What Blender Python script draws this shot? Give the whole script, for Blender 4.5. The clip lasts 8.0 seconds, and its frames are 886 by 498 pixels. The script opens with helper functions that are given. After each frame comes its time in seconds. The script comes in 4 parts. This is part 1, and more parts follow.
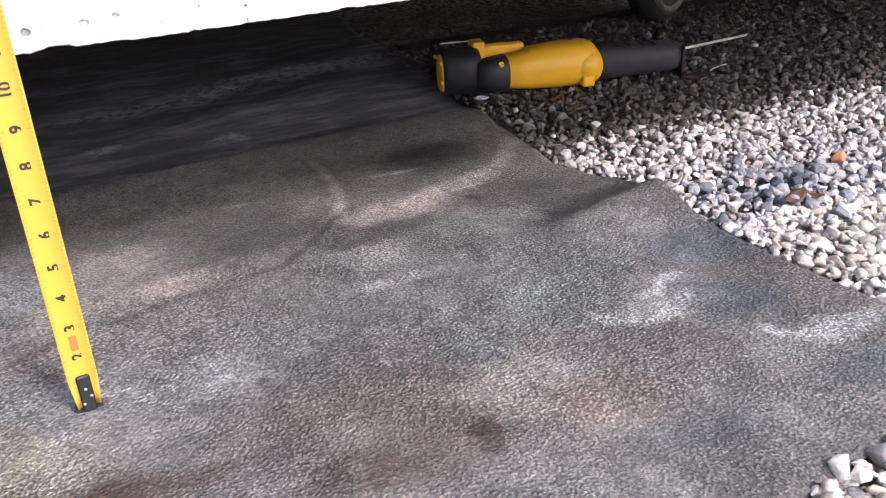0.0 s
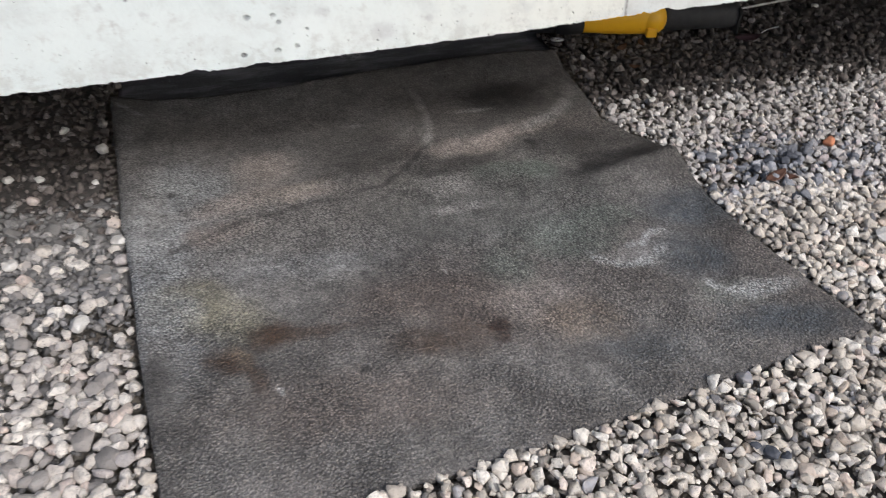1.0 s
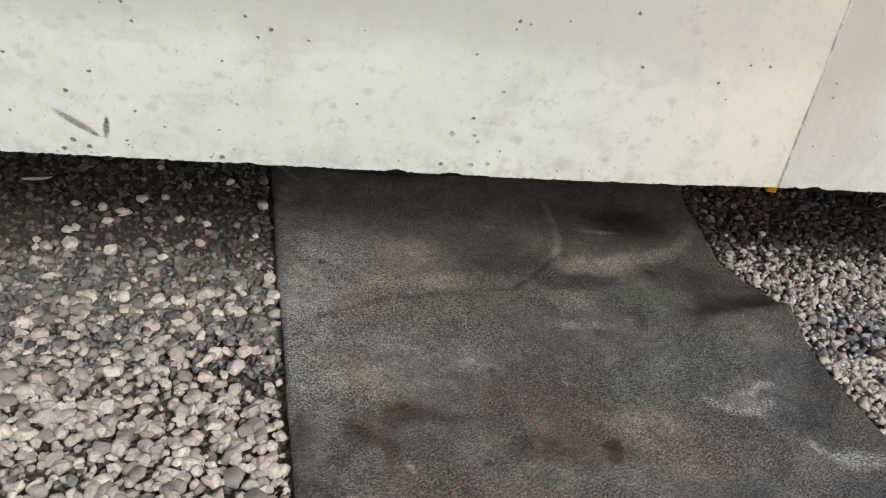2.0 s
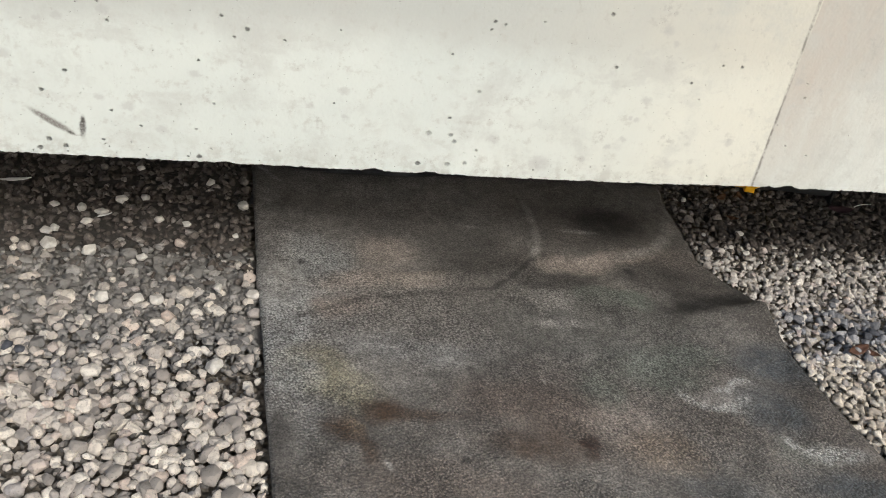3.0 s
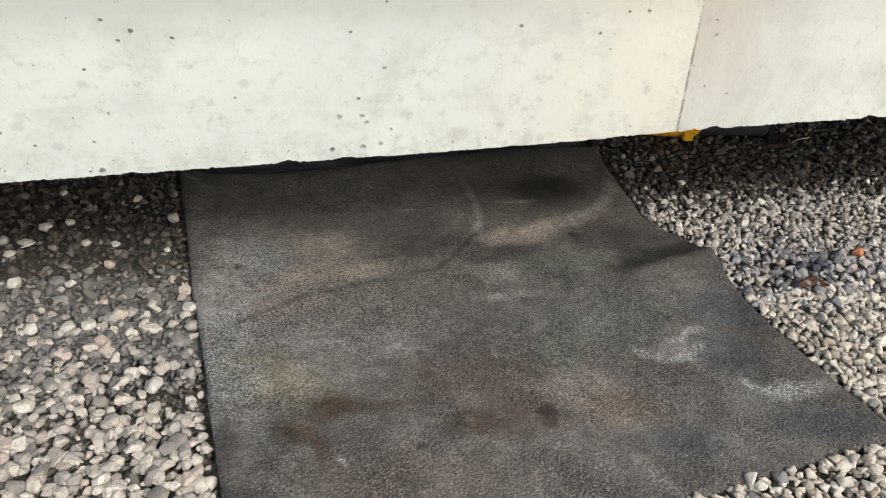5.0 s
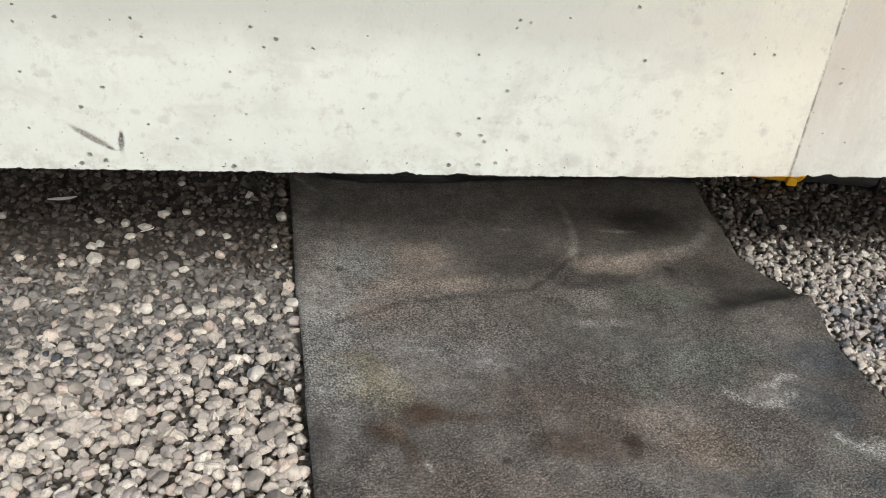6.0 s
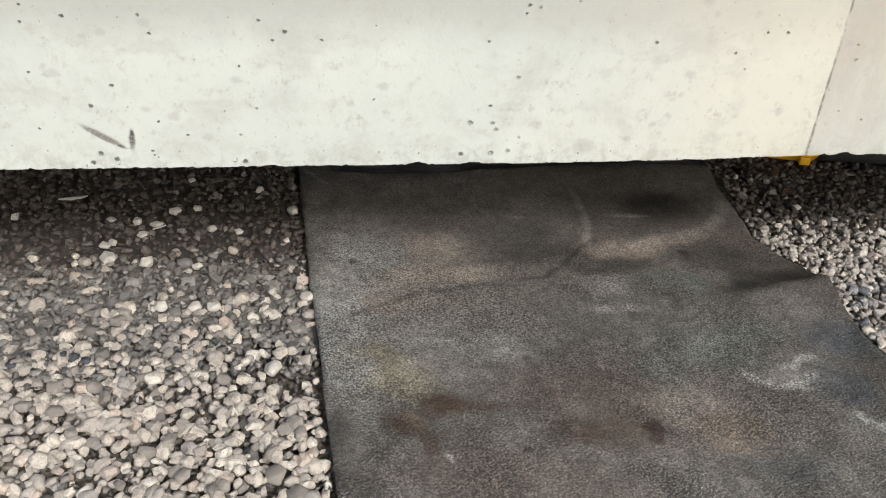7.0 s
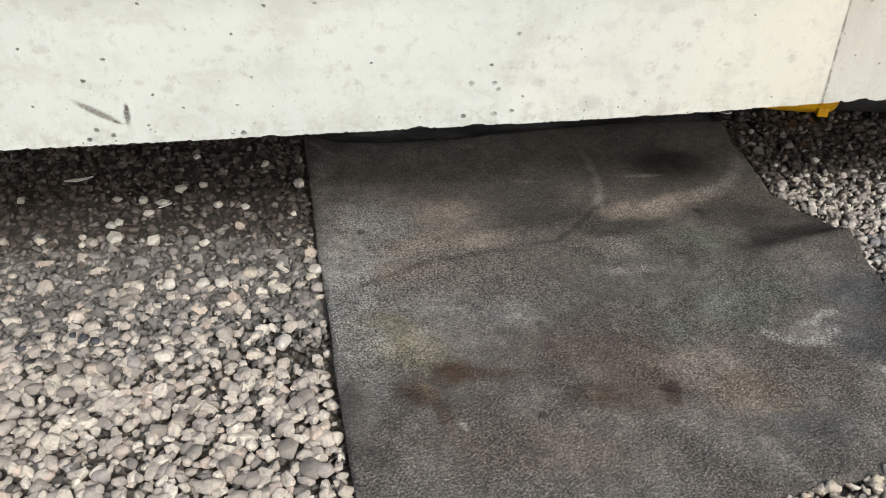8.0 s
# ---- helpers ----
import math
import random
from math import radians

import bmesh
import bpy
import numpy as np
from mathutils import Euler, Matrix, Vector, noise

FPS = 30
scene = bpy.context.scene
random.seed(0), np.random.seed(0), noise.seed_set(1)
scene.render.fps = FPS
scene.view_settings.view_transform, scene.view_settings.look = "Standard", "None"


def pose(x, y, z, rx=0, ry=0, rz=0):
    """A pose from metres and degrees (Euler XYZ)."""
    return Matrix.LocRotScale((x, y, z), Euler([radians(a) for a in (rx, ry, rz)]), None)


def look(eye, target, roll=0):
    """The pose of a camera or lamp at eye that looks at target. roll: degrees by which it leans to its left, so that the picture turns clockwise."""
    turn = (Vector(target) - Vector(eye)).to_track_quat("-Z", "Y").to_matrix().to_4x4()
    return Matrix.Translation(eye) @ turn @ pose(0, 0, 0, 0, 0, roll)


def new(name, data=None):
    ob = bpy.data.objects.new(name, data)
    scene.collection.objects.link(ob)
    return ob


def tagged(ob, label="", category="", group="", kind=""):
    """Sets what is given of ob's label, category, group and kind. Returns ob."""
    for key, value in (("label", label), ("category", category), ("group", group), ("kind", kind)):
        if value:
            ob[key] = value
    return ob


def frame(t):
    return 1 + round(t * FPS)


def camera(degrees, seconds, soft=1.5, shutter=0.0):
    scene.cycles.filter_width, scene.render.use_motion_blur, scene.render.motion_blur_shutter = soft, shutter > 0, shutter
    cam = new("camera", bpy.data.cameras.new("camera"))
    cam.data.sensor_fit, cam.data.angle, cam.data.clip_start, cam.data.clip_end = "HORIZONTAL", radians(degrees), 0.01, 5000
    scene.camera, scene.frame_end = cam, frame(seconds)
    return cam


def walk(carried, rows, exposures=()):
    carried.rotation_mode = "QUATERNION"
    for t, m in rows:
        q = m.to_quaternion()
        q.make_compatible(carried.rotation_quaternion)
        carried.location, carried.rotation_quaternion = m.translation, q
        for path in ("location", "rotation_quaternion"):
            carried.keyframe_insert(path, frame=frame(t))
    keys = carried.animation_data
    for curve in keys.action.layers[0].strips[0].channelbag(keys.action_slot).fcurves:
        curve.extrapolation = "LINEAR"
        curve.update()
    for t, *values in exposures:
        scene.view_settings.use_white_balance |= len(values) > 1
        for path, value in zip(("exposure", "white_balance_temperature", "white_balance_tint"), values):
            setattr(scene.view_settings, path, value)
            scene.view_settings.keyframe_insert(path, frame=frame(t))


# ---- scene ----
cam = camera(57.7, 8.0, soft=1.0, shutter=0.12)
PATH = [
    (0, (-0.173, -0.582, 0.383), (0.541, 1.048, -0.53), -2.9),
    (0.2, (-0.15, -0.641, 0.432), (0.501, 0.99, -0.527), -4.1),
    (0.3, (-0.126, -0.655, 0.442), (0.52, 0.924, -0.601), -4.4),
    (0.4, (-0.107, -0.643, 0.436), (0.582, 0.846, -0.708), -3.0),
    (0.5, (-0.098, -0.653, 0.464), (0.587, 0.76, -0.774), -1.3),
    (0.7, (-0.136, -0.704, 0.537), (0.476, 0.734, -0.71), 0.3),
    (1, (-0.22, -0.8, 0.635), (0.224, 0.714, -0.593), 0.2),
    (1.2, (-0.268, -0.836, 0.69), (0.137, 0.715, -0.506), 2.3),
    (1.5, (-0.315, -0.828, 0.708), (0.073, 0.777, -0.419), 6.4),
    (1.7, (-0.342, -0.82, 0.709), (0.021, 0.815, -0.385), 7.4),
    (2.8, (-0.361, -0.832, 0.701), (0.004, 0.819, -0.368), 11.1),
    (3, (-0.343, -0.832, 0.708), (0.034, 0.814, -0.364), 9.2),
    (3.5, (-0.309, -0.827, 0.7), (0.098, 0.804, -0.382), 5.8),
    (4, (-0.294, -0.836, 0.7), (0.171, 0.769, -0.398), 4.7),
    (4.2, (-0.29, -0.847, 0.711), (0.199, 0.754, -0.383), 4.0),
    (5.3, (-0.29, -0.821, 0.686), (0.118, 0.807, -0.401), 3.1),
    (5.5, (-0.311, -0.824, 0.689), (0.049, 0.817, -0.396), 4.0),
    (6, (-0.332, -0.842, 0.701), (-0.062, 0.832, -0.359), 5.3),
    (6.5, (-0.338, -0.843, 0.698), (-0.076, 0.838, -0.354), 4.6),
    (7, (-0.339, -0.836, 0.698), (-0.089, 0.826, -0.386), 3.4),
    (7.5, (-0.332, -0.833, 0.69), (-0.105, 0.812, -0.425), 2.1),
    (8, (-0.323, -0.825, 0.681), (-0.122, 0.804, -0.461), 0.4),
]
def camera_walk():
    walk(cam, [(t, look(eye, target, roll)) for t, eye, target, roll in PATH], EXPOSURES)


EXPOSURES = [(0.0, 1.02, 5900, 18), (0.5, 0.42, 6100, 14), (0.8, 0.18, 6100, 12), (1.0, 0.02, 6000, 10), (1.5, -0.30, 6550, 7), (3.0, -0.07, 6500, 6), (3.5, -0.05, 6500, 6), (4.2, -0.01, 6500, 6), (8.0, 0.0, 6500, 6)]

# ---- light ----
SUN_WAY = Vector((0.50, -1.12, 1.0))          # from the ground towards the sun
world = bpy.data.worlds.new("sky")
scene.world = world
world.use_nodes = True
wn = world.node_tree
sky = wn.nodes.new("ShaderNodeTexSky")
sky.sky_type, sky.sun_disc = "NISHITA", False
sky.sun_elevation = math.atan2(SUN_WAY.z, math.hypot(SUN_WAY.x, SUN_WAY.y))
sky.sun_rotation = math.atan2(SUN_WAY.x, SUN_WAY.y)
sky.air_density, sky.dust_density = 1.0, 4.0
wn.links.new(sky.outputs[0], wn.nodes["Background"].inputs[0])
wn.nodes["Background"].inputs[1].default_value = 0.165
sun_data = bpy.data.lights.new("sun", "SUN")
sun_data.energy, sun_data.angle, sun_data.color = 1.85, radians(10), (1.0, 0.97, 0.93)
sun = new("sun", sun_data)
sun.matrix_world = look(SUN_WAY, (0, 0, 0))


# ---- materials ----
class Mat:
    """A small wrapper for building node materials."""

    def __init__(self, name, rough=0.8, metal=0.0):
        self.m = bpy.data.materials.new(name)
        self.m.use_nodes = True
        self.t = self.m.node_tree
        self.b = self.t.nodes["Principled BSDF"]
        self.b.inputs["Roughness"].default_value = rough
        self.b.inputs["Metallic"].default_value = metal
        self.pos = self.n("ShaderNodeTexCoord").outputs["Object"]
        self.after = None       # the layer that must be worked out before the next patch, to keep the shader small

    def n(self, kind, **props):
        node = self.t.nodes.new(kind)
        if "operation" in props:
            node.operation = props["operation"]
        if "feature" in props:
            node.feature = props["feature"]
        if "interpolation_type" in props:
            node.interpolation_type = props["interpolation_type"]
        if "data_type" in props:
            node.data_type, node.blend_type = props["data_type"], props["blend_type"]
        if "vector_type" in props:
            node.vector_type = props["vector_type"]
        return node

    def put(self, value, socket):
        if isinstance(value, bpy.types.NodeSocket):
            self.t.links.new(value, socket)
        else:
            socket.default_value = value

    def noise(self, scale, detail=4.0, rough=0.55, at=None, distort=0.0):
        k = self.n("ShaderNodeTexNoise")
        self.put(at or self.pos, k.inputs["Vector"])
        for key, v in (("Scale", scale), ("Detail", detail), ("Roughness", rough), ("Distortion", distort)):
            k.inputs[key].default_value = v
        return k.outputs["Fac"]

    def cells(self, scale, feature="F1", at=None, out="Distance", randomness=1.0):
        k = self.n("ShaderNodeTexVoronoi", feature=feature)
        self.put(at or self.pos, k.inputs["Vector"])
        k.inputs["Scale"].default_value = scale
        k.inputs["Randomness"].default_value = randomness
        return k.outputs[out]

    def ramp(self, value, lo, hi, a=0.0, b=1.0, smooth=True):
        k = self.n("ShaderNodeMapRange", interpolation_type="SMOOTHSTEP" if smooth else "LINEAR")
        for key, v in zip(("Value", "From Min", "From Max", "To Min", "To Max"), (value, lo, hi, a, b)):
            self.put(v, k.inputs[key])
        return k.outputs[0]

    def calc(self, op, a, b=0.0):
        k = self.n("ShaderNodeMath", operation=op)
        self.put(a, k.inputs[0])
        self.put(b, k.inputs[1])
        return k.outputs[0]

    def mix(self, fac, a, b, blend="MIX"):
        k = self.n("ShaderNodeMix", data_type="RGBA", blend_type=blend)
        self.put(fac, k.inputs[0])
        for v, s in ((a, k.inputs[6]), (b, k.inputs[7])):
            self.put((*v, 1.0) if isinstance(v, tuple) and len(v) == 3 else v, s)
        return k.outputs[2]

    def colours(self, fac, stops):
        k = self.n("ShaderNodeValToRGB")
        self.put(fac, k.inputs[0])
        e = k.color_ramp.elements
        while len(e) < len(stops):
            e.new(0.5)
        for el, (p, c) in zip(e, stops):
            el.position, el.color = p, (*c, 1.0)
        return k.outputs[0]

    def patch(self, x, y, rx, ry, turn=0.0, soft=0.6, axes="xy", at=None):
        """1 inside an ellipse at (x, y), fading to 0 outside, with a ragged outline."""
        mp = self.n("ShaderNodeMapping", vector_type="TEXTURE")
        at = at or self.pos
        if self.after is not None:
            queue = self.n("ShaderNodeVectorMath", operation="MULTIPLY_ADD")
            self.put(self.after, queue.inputs[0])
            queue.inputs[1].default_value = (1e-7, 1e-7, 1e-7)
            self.put(at, queue.inputs[2])
            at = queue.outputs[0]
        self.put(at, mp.inputs["Vector"])
        if axes == "xy":
            mp.inputs["Location"].default_value = (x, y, 0)
            mp.inputs["Rotation"].default_value = (0, 0, radians(turn))
            mp.inputs["Scale"].default_value = (rx, ry, 50)
        else:
            mp.inputs["Location"].default_value = (x, 0, y)
            mp.inputs["Rotation"].default_value = (0, radians(-turn), 0)
            mp.inputs["Scale"].default_value = (rx, 50, ry)
        ln = self.n("ShaderNodeVectorMath", operation="LENGTH")
        self.put(mp.outputs[0], ln.inputs[0])
        return self.ramp(ln.outputs["Value"], 1.0 + soft, 1.0 - soft)

    def bump(self, height, distance, strength=1.0):
        k = self.n("ShaderNodeBump")
        k.inputs["Distance"].default_value, k.inputs["Strength"].default_value = distance, strength
        self.put(height, k.inputs["Height"])
        if self.b.inputs["Normal"].links:
            self.t.links.new(self.b.inputs["Normal"].links[0].from_socket, k.inputs["Normal"])
        self.t.links.new(k.outputs[0], self.b.inputs["Normal"])
        return self

    def colour(self, c):
        self.put((*c, 1.0) if isinstance(c, tuple) else c, self.b.inputs["Base Color"])
        return self

    def rough(self, r):
        self.put(r, self.b.inputs["Roughness"])
        return self


def warped(k, amount, scale):
    """Object coordinates pushed about by noise, for ragged stain outlines."""
    nz = k.n("ShaderNodeTexNoise")
    k.put(k.pos, nz.inputs["Vector"])
    nz.inputs["Scale"].default_value, nz.inputs["Detail"].default_value = scale, 6
    nz.inputs["Roughness"].default_value = 0.68
    off = k.n("ShaderNodeVectorMath", operation="SUBTRACT")
    k.put(nz.outputs["Color"], off.inputs[0])
    off.inputs[1].default_value = (0.5, 0.5, 0.5)
    sc = k.n("ShaderNodeVectorMath", operation="SCALE")
    k.put(off.outputs[0], sc.inputs[0])
    sc.inputs["Scale"].default_value = amount
    ad = k.n("ShaderNodeVectorMath", operation="ADD")
    k.put(k.pos, ad.inputs[0])
    k.put(sc.outputs[0], ad.inputs[1])
    return ad.outputs[0]


def scaled(k, c, level):
    """A colour made lighter or darker by a factor."""
    sc = k.n("ShaderNodeVectorMath", operation="SCALE")
    k.put(c, sc.inputs[0])
    k.put(level, sc.inputs["Scale"])
    return sc.outputs[0]


def stroke(k, points, width, at, soft=0.55):
    """1 along a drawn line, fading to 0 beside it."""
    line = None
    for (xa, ya), (xb, yb) in zip(points, points[1:]):
        f = k.patch((xa + xb) / 2, (ya + yb) / 2, math.hypot(xb - xa, yb - ya) / 2 + width * 0.6, width, math.degrees(math.atan2(yb - ya, xb - xa)), soft, at=at)
        line = f if line is None else k.calc("MAXIMUM", line, f)
    return line


def rubber_material():
    """Pebbled black rubber under settled dust, clay, algae and rust, with some light and shade painted in."""
    k = Mat("worn_rubber", 0.75)
    w = warped(k, 0.050, 18)
    fine = warped(k, 0.016, 60)
    cool, warm, dust = (0.225, 0.228, 0.225), (0.236, 0.202, 0.178), (0.215, 0.205, 0.192)
    olive, green, tan = (0.190, 0.174, 0.126), (0.112, 0.124, 0.107), (0.140, 0.106, 0.076)
    black, dusk, blue = (0.018, 0.017, 0.016), (0.042, 0.039, 0.036), (0.056, 0.062, 0.067)
    brown, rust, earth = (0.044, 0.027, 0.017), (0.026, 0.012, 0.008), (0.098, 0.074, 0.061)
    streak, chalk, cream = (0.200, 0.190, 0.176), (0.46, 0.46, 0.445), (0.30, 0.268, 0.23)
    broad = k.noise(5, 7, 0.7)
    c = k.mix(k.ramp(broad, 0.38, 0.62), (0.072, 0.066, 0.060), (0.112, 0.104, 0.096))
    c = k.mix(k.ramp(k.noise(3.1, 5, 0.6, at=w), 0.46, 0.62, 0, 0.5), c, (0.098, 0.082, 0.072))
    c = k.mix(k.ramp(k.noise(9, 7, 0.7, at=w), 0.54, 0.66, 0, 0.45), c, (0.135, 0.128, 0.120))
    veils_and_back_light = [
        (-0.25, 0.15, 0.17, 0.14, 8, 0.70, (0.175, 0.162, 0.150)),
        (-0.33, 0.08, 0.075, 0.20, 0, 0.75, (0.215, 0.212, 0.206)),
        (-0.19, 0.02, 0.13, 0.10, 5, 0.55, (0.158, 0.150, 0.138)),
        # next three rows paint in the light that reaches under the block
        (-0.15, 0.34, 0.20, 0.09, 5, 0.45, (0.150, 0.140, 0.130)),
        (-0.20, 0.46, 0.22, 0.05, 0, 0.55, (0.150, 0.142, 0.134)),
        (0.14, 0.46, 0.20, 0.05, 0, 0.45, (0.135, 0.127, 0.118)),
        (0.12, 0.06, 0.16, 0.09, -5, 0.45, (0.128, 0.128, 0.118)),
        (-0.15, -0.26, 0.20, 0.09, 5, 0.34, (0.138, 0.128, 0.118)),
        (0.12, -0.24, 0.16, 0.07, 8, 0.22, (0.132, 0.128, 0.120)),
        (0.10, -0.12, 0.14, 0.07, 0, 0.28, (0.128, 0.114, 0.102)),
    ]
    pale_stains = [
        (-0.289, 0.200, 0.042, 0.049, -8, 0.75, cool),
        (-0.312, 0.251, 0.026, 0.032, -7, 0.4, cool),
        (-0.245, 0.164, 0.059, 0.023, 13, 0.55, warm),
        (-0.278, 0.095, 0.051, 0.024, 9, 0.9, warm),
        (-0.338, 0.050, 0.028, 0.080, -9, 0.85, cool),
        (-0.351, 0.004, 0.016, 0.013, -9, 0.7, cool),
        (-0.187, 0.242, 0.040, 0.036, -7, 0.55, warm),
        (-0.152, 0.164, 0.043, 0.015, 6, 0.75, warm),
        (0.123, 0.223, 0.059, 0.022, -0, 0.8, warm),
        (0.207, 0.248, 0.055, 0.017, 10, 0.55, warm),
        (0.055, 0.065, 0.036, 0.012, -2, 0.75, dust),
        (0.057, 0.129, 0.035, 0.034, -8, 0.5, dust),
    ]
    tinted_stains = [
        (-0.306, -0.036, 0.040, 0.038, 22, 0.75, olive),
        (-0.267, -0.073, 0.046, 0.031, -36, 0.55, olive),
        (-0.328, -0.049, 0.028, 0.031, -9, 0.55, cool),
        (0.194, 0.123, 0.026, 0.025, -8, 0.75, green),
        (0.153, 0.140, 0.046, 0.022, -8, 0.5, green),
        (0.175, -0.035, 0.061, 0.038, -9, 0.55, green),
        (0.241, -0.006, 0.051, 0.021, -8, 0.5, green),
        (0.077, -0.075, 0.031, 0.035, -9, 0.5, green),
        (-0.172, -0.000, 0.083, 0.024, -9, 0.26, cool),
        (0.087, -0.154, 0.058, 0.046, -9, 0.4, warm),
        (0.323, -0.193, 0.038, 0.017, -9, 0.4, green),
        (-0.382, 0.372, 0.020, 0.065, -7, 0.5, dust),
        (0.245, -0.098, 0.042, 0.014, -5, 0.5, dust),
        (0.362, -0.196, 0.045, 0.013, 0, 0.5, dust),
    ]
    stains_and_fold_shade = [
        # first two rows: the fold's shadow, painted black behind its crest
        (0.318, 0.120, 0.085, 0.026, 13, 0.9, black),
        (0.385, 0.128, 0.040, 0.024, 8, 0.8, black),
        (0.220, 0.362, 0.063, 0.050, -7, 0.7, black),
        (0.070, 0.175, 0.058, 0.018, 6, 0.6, dusk),
        (-0.065, 0.235, 0.068, 0.068, -7, 0.45, dusk),
        (0.267, 0.183, 0.058, 0.031, -7, 0.5, dusk),
        (0.369, -0.025, 0.061, 0.038, -8, 0.7, blue),
        (0.316, -0.119, 0.040, 0.039, -42, 0.8, blue),
        (0.364, -0.256, 0.066, 0.025, -10, 0.7, blue),
        (0.174, -0.247, 0.042, 0.022, -10, 0.4, blue),
        (-0.346, -0.157, 0.015, 0.036, -10, 0.7, dusk),
        (-0.326, -0.230, 0.027, 0.021, -10, 0.5, dusk),
    ]
    brown_stains = [
        (-0.221, -0.113, 0.025, 0.020, -9, 0.85, brown),
        (-0.175, -0.120, 0.048, 0.010, -9, 0.5, brown),
        (-0.275, -0.144, 0.023, 0.016, -46, 0.75, brown),
        (-0.245, -0.174, 0.010, 0.026, 17, 0.6, brown),
        (-0.258, -0.140, 0.011, 0.019, 31, 0.6, tan),
        (-0.005, -0.172, 0.048, 0.032, 5, 0.46, brown),
        (-0.060, -0.174, 0.034, 0.019, -10, 0.45, brown),
        (0.030, -0.172, 0.011, 0.011, -10, 0.9, rust),
        (0.029, -0.192, 0.007, 0.008, -10, 0.6, rust),
        (0.127, -0.186, 0.043, 0.030, -10, 0.4, tan),
        (-0.155, -0.241, 0.125, 0.040, -10, 0.35, earth),
        (-0.033, -0.102, 0.088, 0.036, -9, 0.42, earth),
    ]
    spots = [
        (-0.131, -0.198, 0.005, 0.005, -10, 0.8, black),
        (0.215, 0.207, 0.009, 0.009, -7, 0.85, black),
        (-0.324, 0.203, 0.005, 0.008, -8, 0.7, black),
        (-0.098, -0.038, 0.004, 0.005, -9, 0.5, black),
        (-0.221, -0.204, 0.007, 0.003, -61, 0.85, dust),
        (-0.001, -0.063, 0.002, 0.005, 18, 0.8, dust),
        (-0.047, -0.037, 0.004, 0.005, -9, 0.5, black),
    ]
    strokes = [
        (0.0060, 0.85, streak, [(0.082, 0.42), (0.083, 0.346), (0.073, 0.28), (0.056, 0.238)]),
        (0.0042, 0.62, black, [(0.058, 0.238), (0.046, 0.226), (0.023, 0.198), (0.000, 0.172), (-0.03, 0.148)]),
        (0.01, 0.6, streak, [(0.218, 0.251), (0.285, 0.277), (0.333, 0.328), (0.351, 0.382)]),
        # shadow of the crease, drawn as a dark line
        (0.005, 0.5, dusk, [(-0.333, 0.061), (-0.294, 0.087), (-0.216, 0.119), (-0.136, 0.131), (-0.085, 0.132)]),
        (0.003, 0.6, dusk, [(-0.083, 0.143), (-0.02, 0.149)]),
        (0.005, 0.6, dust, [(0.134, 0.326), (0.181, 0.325)]),
        (0.004, 0.55, dust, [(-0.056, 0.337), (-0.027, 0.33)]),
    ]
    scuffs = [
        (0.007, 0.85, chalk, [(0.19, -0.077), (0.202, -0.101), (0.23, -0.112), (0.263, -0.106), (0.286, -0.088)]),
        (0.007, 0.8, chalk, [(0.26, -0.077), (0.28, -0.058), (0.3, -0.057)]),
        (0.005, 0.6, chalk, [(0.235, -0.076), (0.263, -0.068)]),
        (0.005, 0.55, chalk, [(0.243, -0.12), (0.268, -0.116)]),
        (0.006, 0.8, chalk, [(0.302, -0.166), (0.311, -0.186), (0.335, -0.193)]),
        (0.012, 0.85, chalk, [(0.334, -0.195), (0.391, -0.198)]),
        (0.006, 0.6, chalk, [(0.344, -0.202), (0.338, -0.213)]),
        (0.011, 0.95, cream, [(-0.170, 0.163), (-0.112, 0.178)]),
        (0.005, 0.6, cream, [(-0.218, 0.145), (-0.175, 0.155)]),
        (0.004, 0.6, chalk, [(-0.403, 0.512), (-0.359, 0.452)]),
    ]
    tear = k.ramp(k.noise(34, 10, 0.82, distort=0.7), 0.38, 0.58, 0.55, 1.0)
    for x, y, rx, ry, turn, strength, col in veils_and_back_light + pale_stains + tinted_stains + stains_and_fold_shade + brown_stains:
        f = k.calc("MULTIPLY", k.patch(x, y, rx * 1.08, ry * 1.08, turn, 0.55, at=w), min(1.0, strength * 1.45))
        c = k.mix(k.calc("MULTIPLY", f, tear), c, col)
        k.after = c
    for x, y, rx, ry, turn, strength, col in spots:
        c = k.mix(k.calc("MULTIPLY", k.patch(x, y, rx, ry, turn, 0.6, at=fine), strength), c, col)
        k.after = c
    drawn = warped(k, 0.009, 24)
    for width, strength, col, points in strokes:
        f = stroke(k, points, width * 1.2, drawn, 0.7)
        c = k.mix(k.calc("MULTIPLY", f, min(1.0, strength * 1.15)), c, col)
        k.after = c
    # crusted clay with dark pits
    pits = k.calc("MULTIPLY", k.ramp(k.cells(105, at=fine), 0.30, 0.16), k.ramp(k.cells(105, at=fine, out="Color"), 0.62, 0.68))
    for x, y, rx, ry, turn in ((-0.30, 0.14, 0.085, 0.10, 0), (-0.15, 0.165, 0.05, 0.016, 6), (-0.29, -0.03, 0.07, 0.05, 10), (0.20, 0.13, 0.05, 0.03, 0), (-0.26, -0.12, 0.05, 0.05, 0)):
        c = k.mix(k.calc("MULTIPLY", k.calc("MULTIPLY", k.patch(x, y, rx, ry, turn, 0.5, at=w), pits), 0.8), c, (0.035, 0.031, 0.028))
        k.after = c
    # blotches and smudges
    c = scaled(k, c, k.ramp(k.noise(19, 9, 0.75, distort=0.4), 0.34, 0.66, 1.08, 1.76))
    c = scaled(k, c, k.ramp(k.noise(70, 6, 0.7), 0.32, 0.68, 0.84, 1.18))
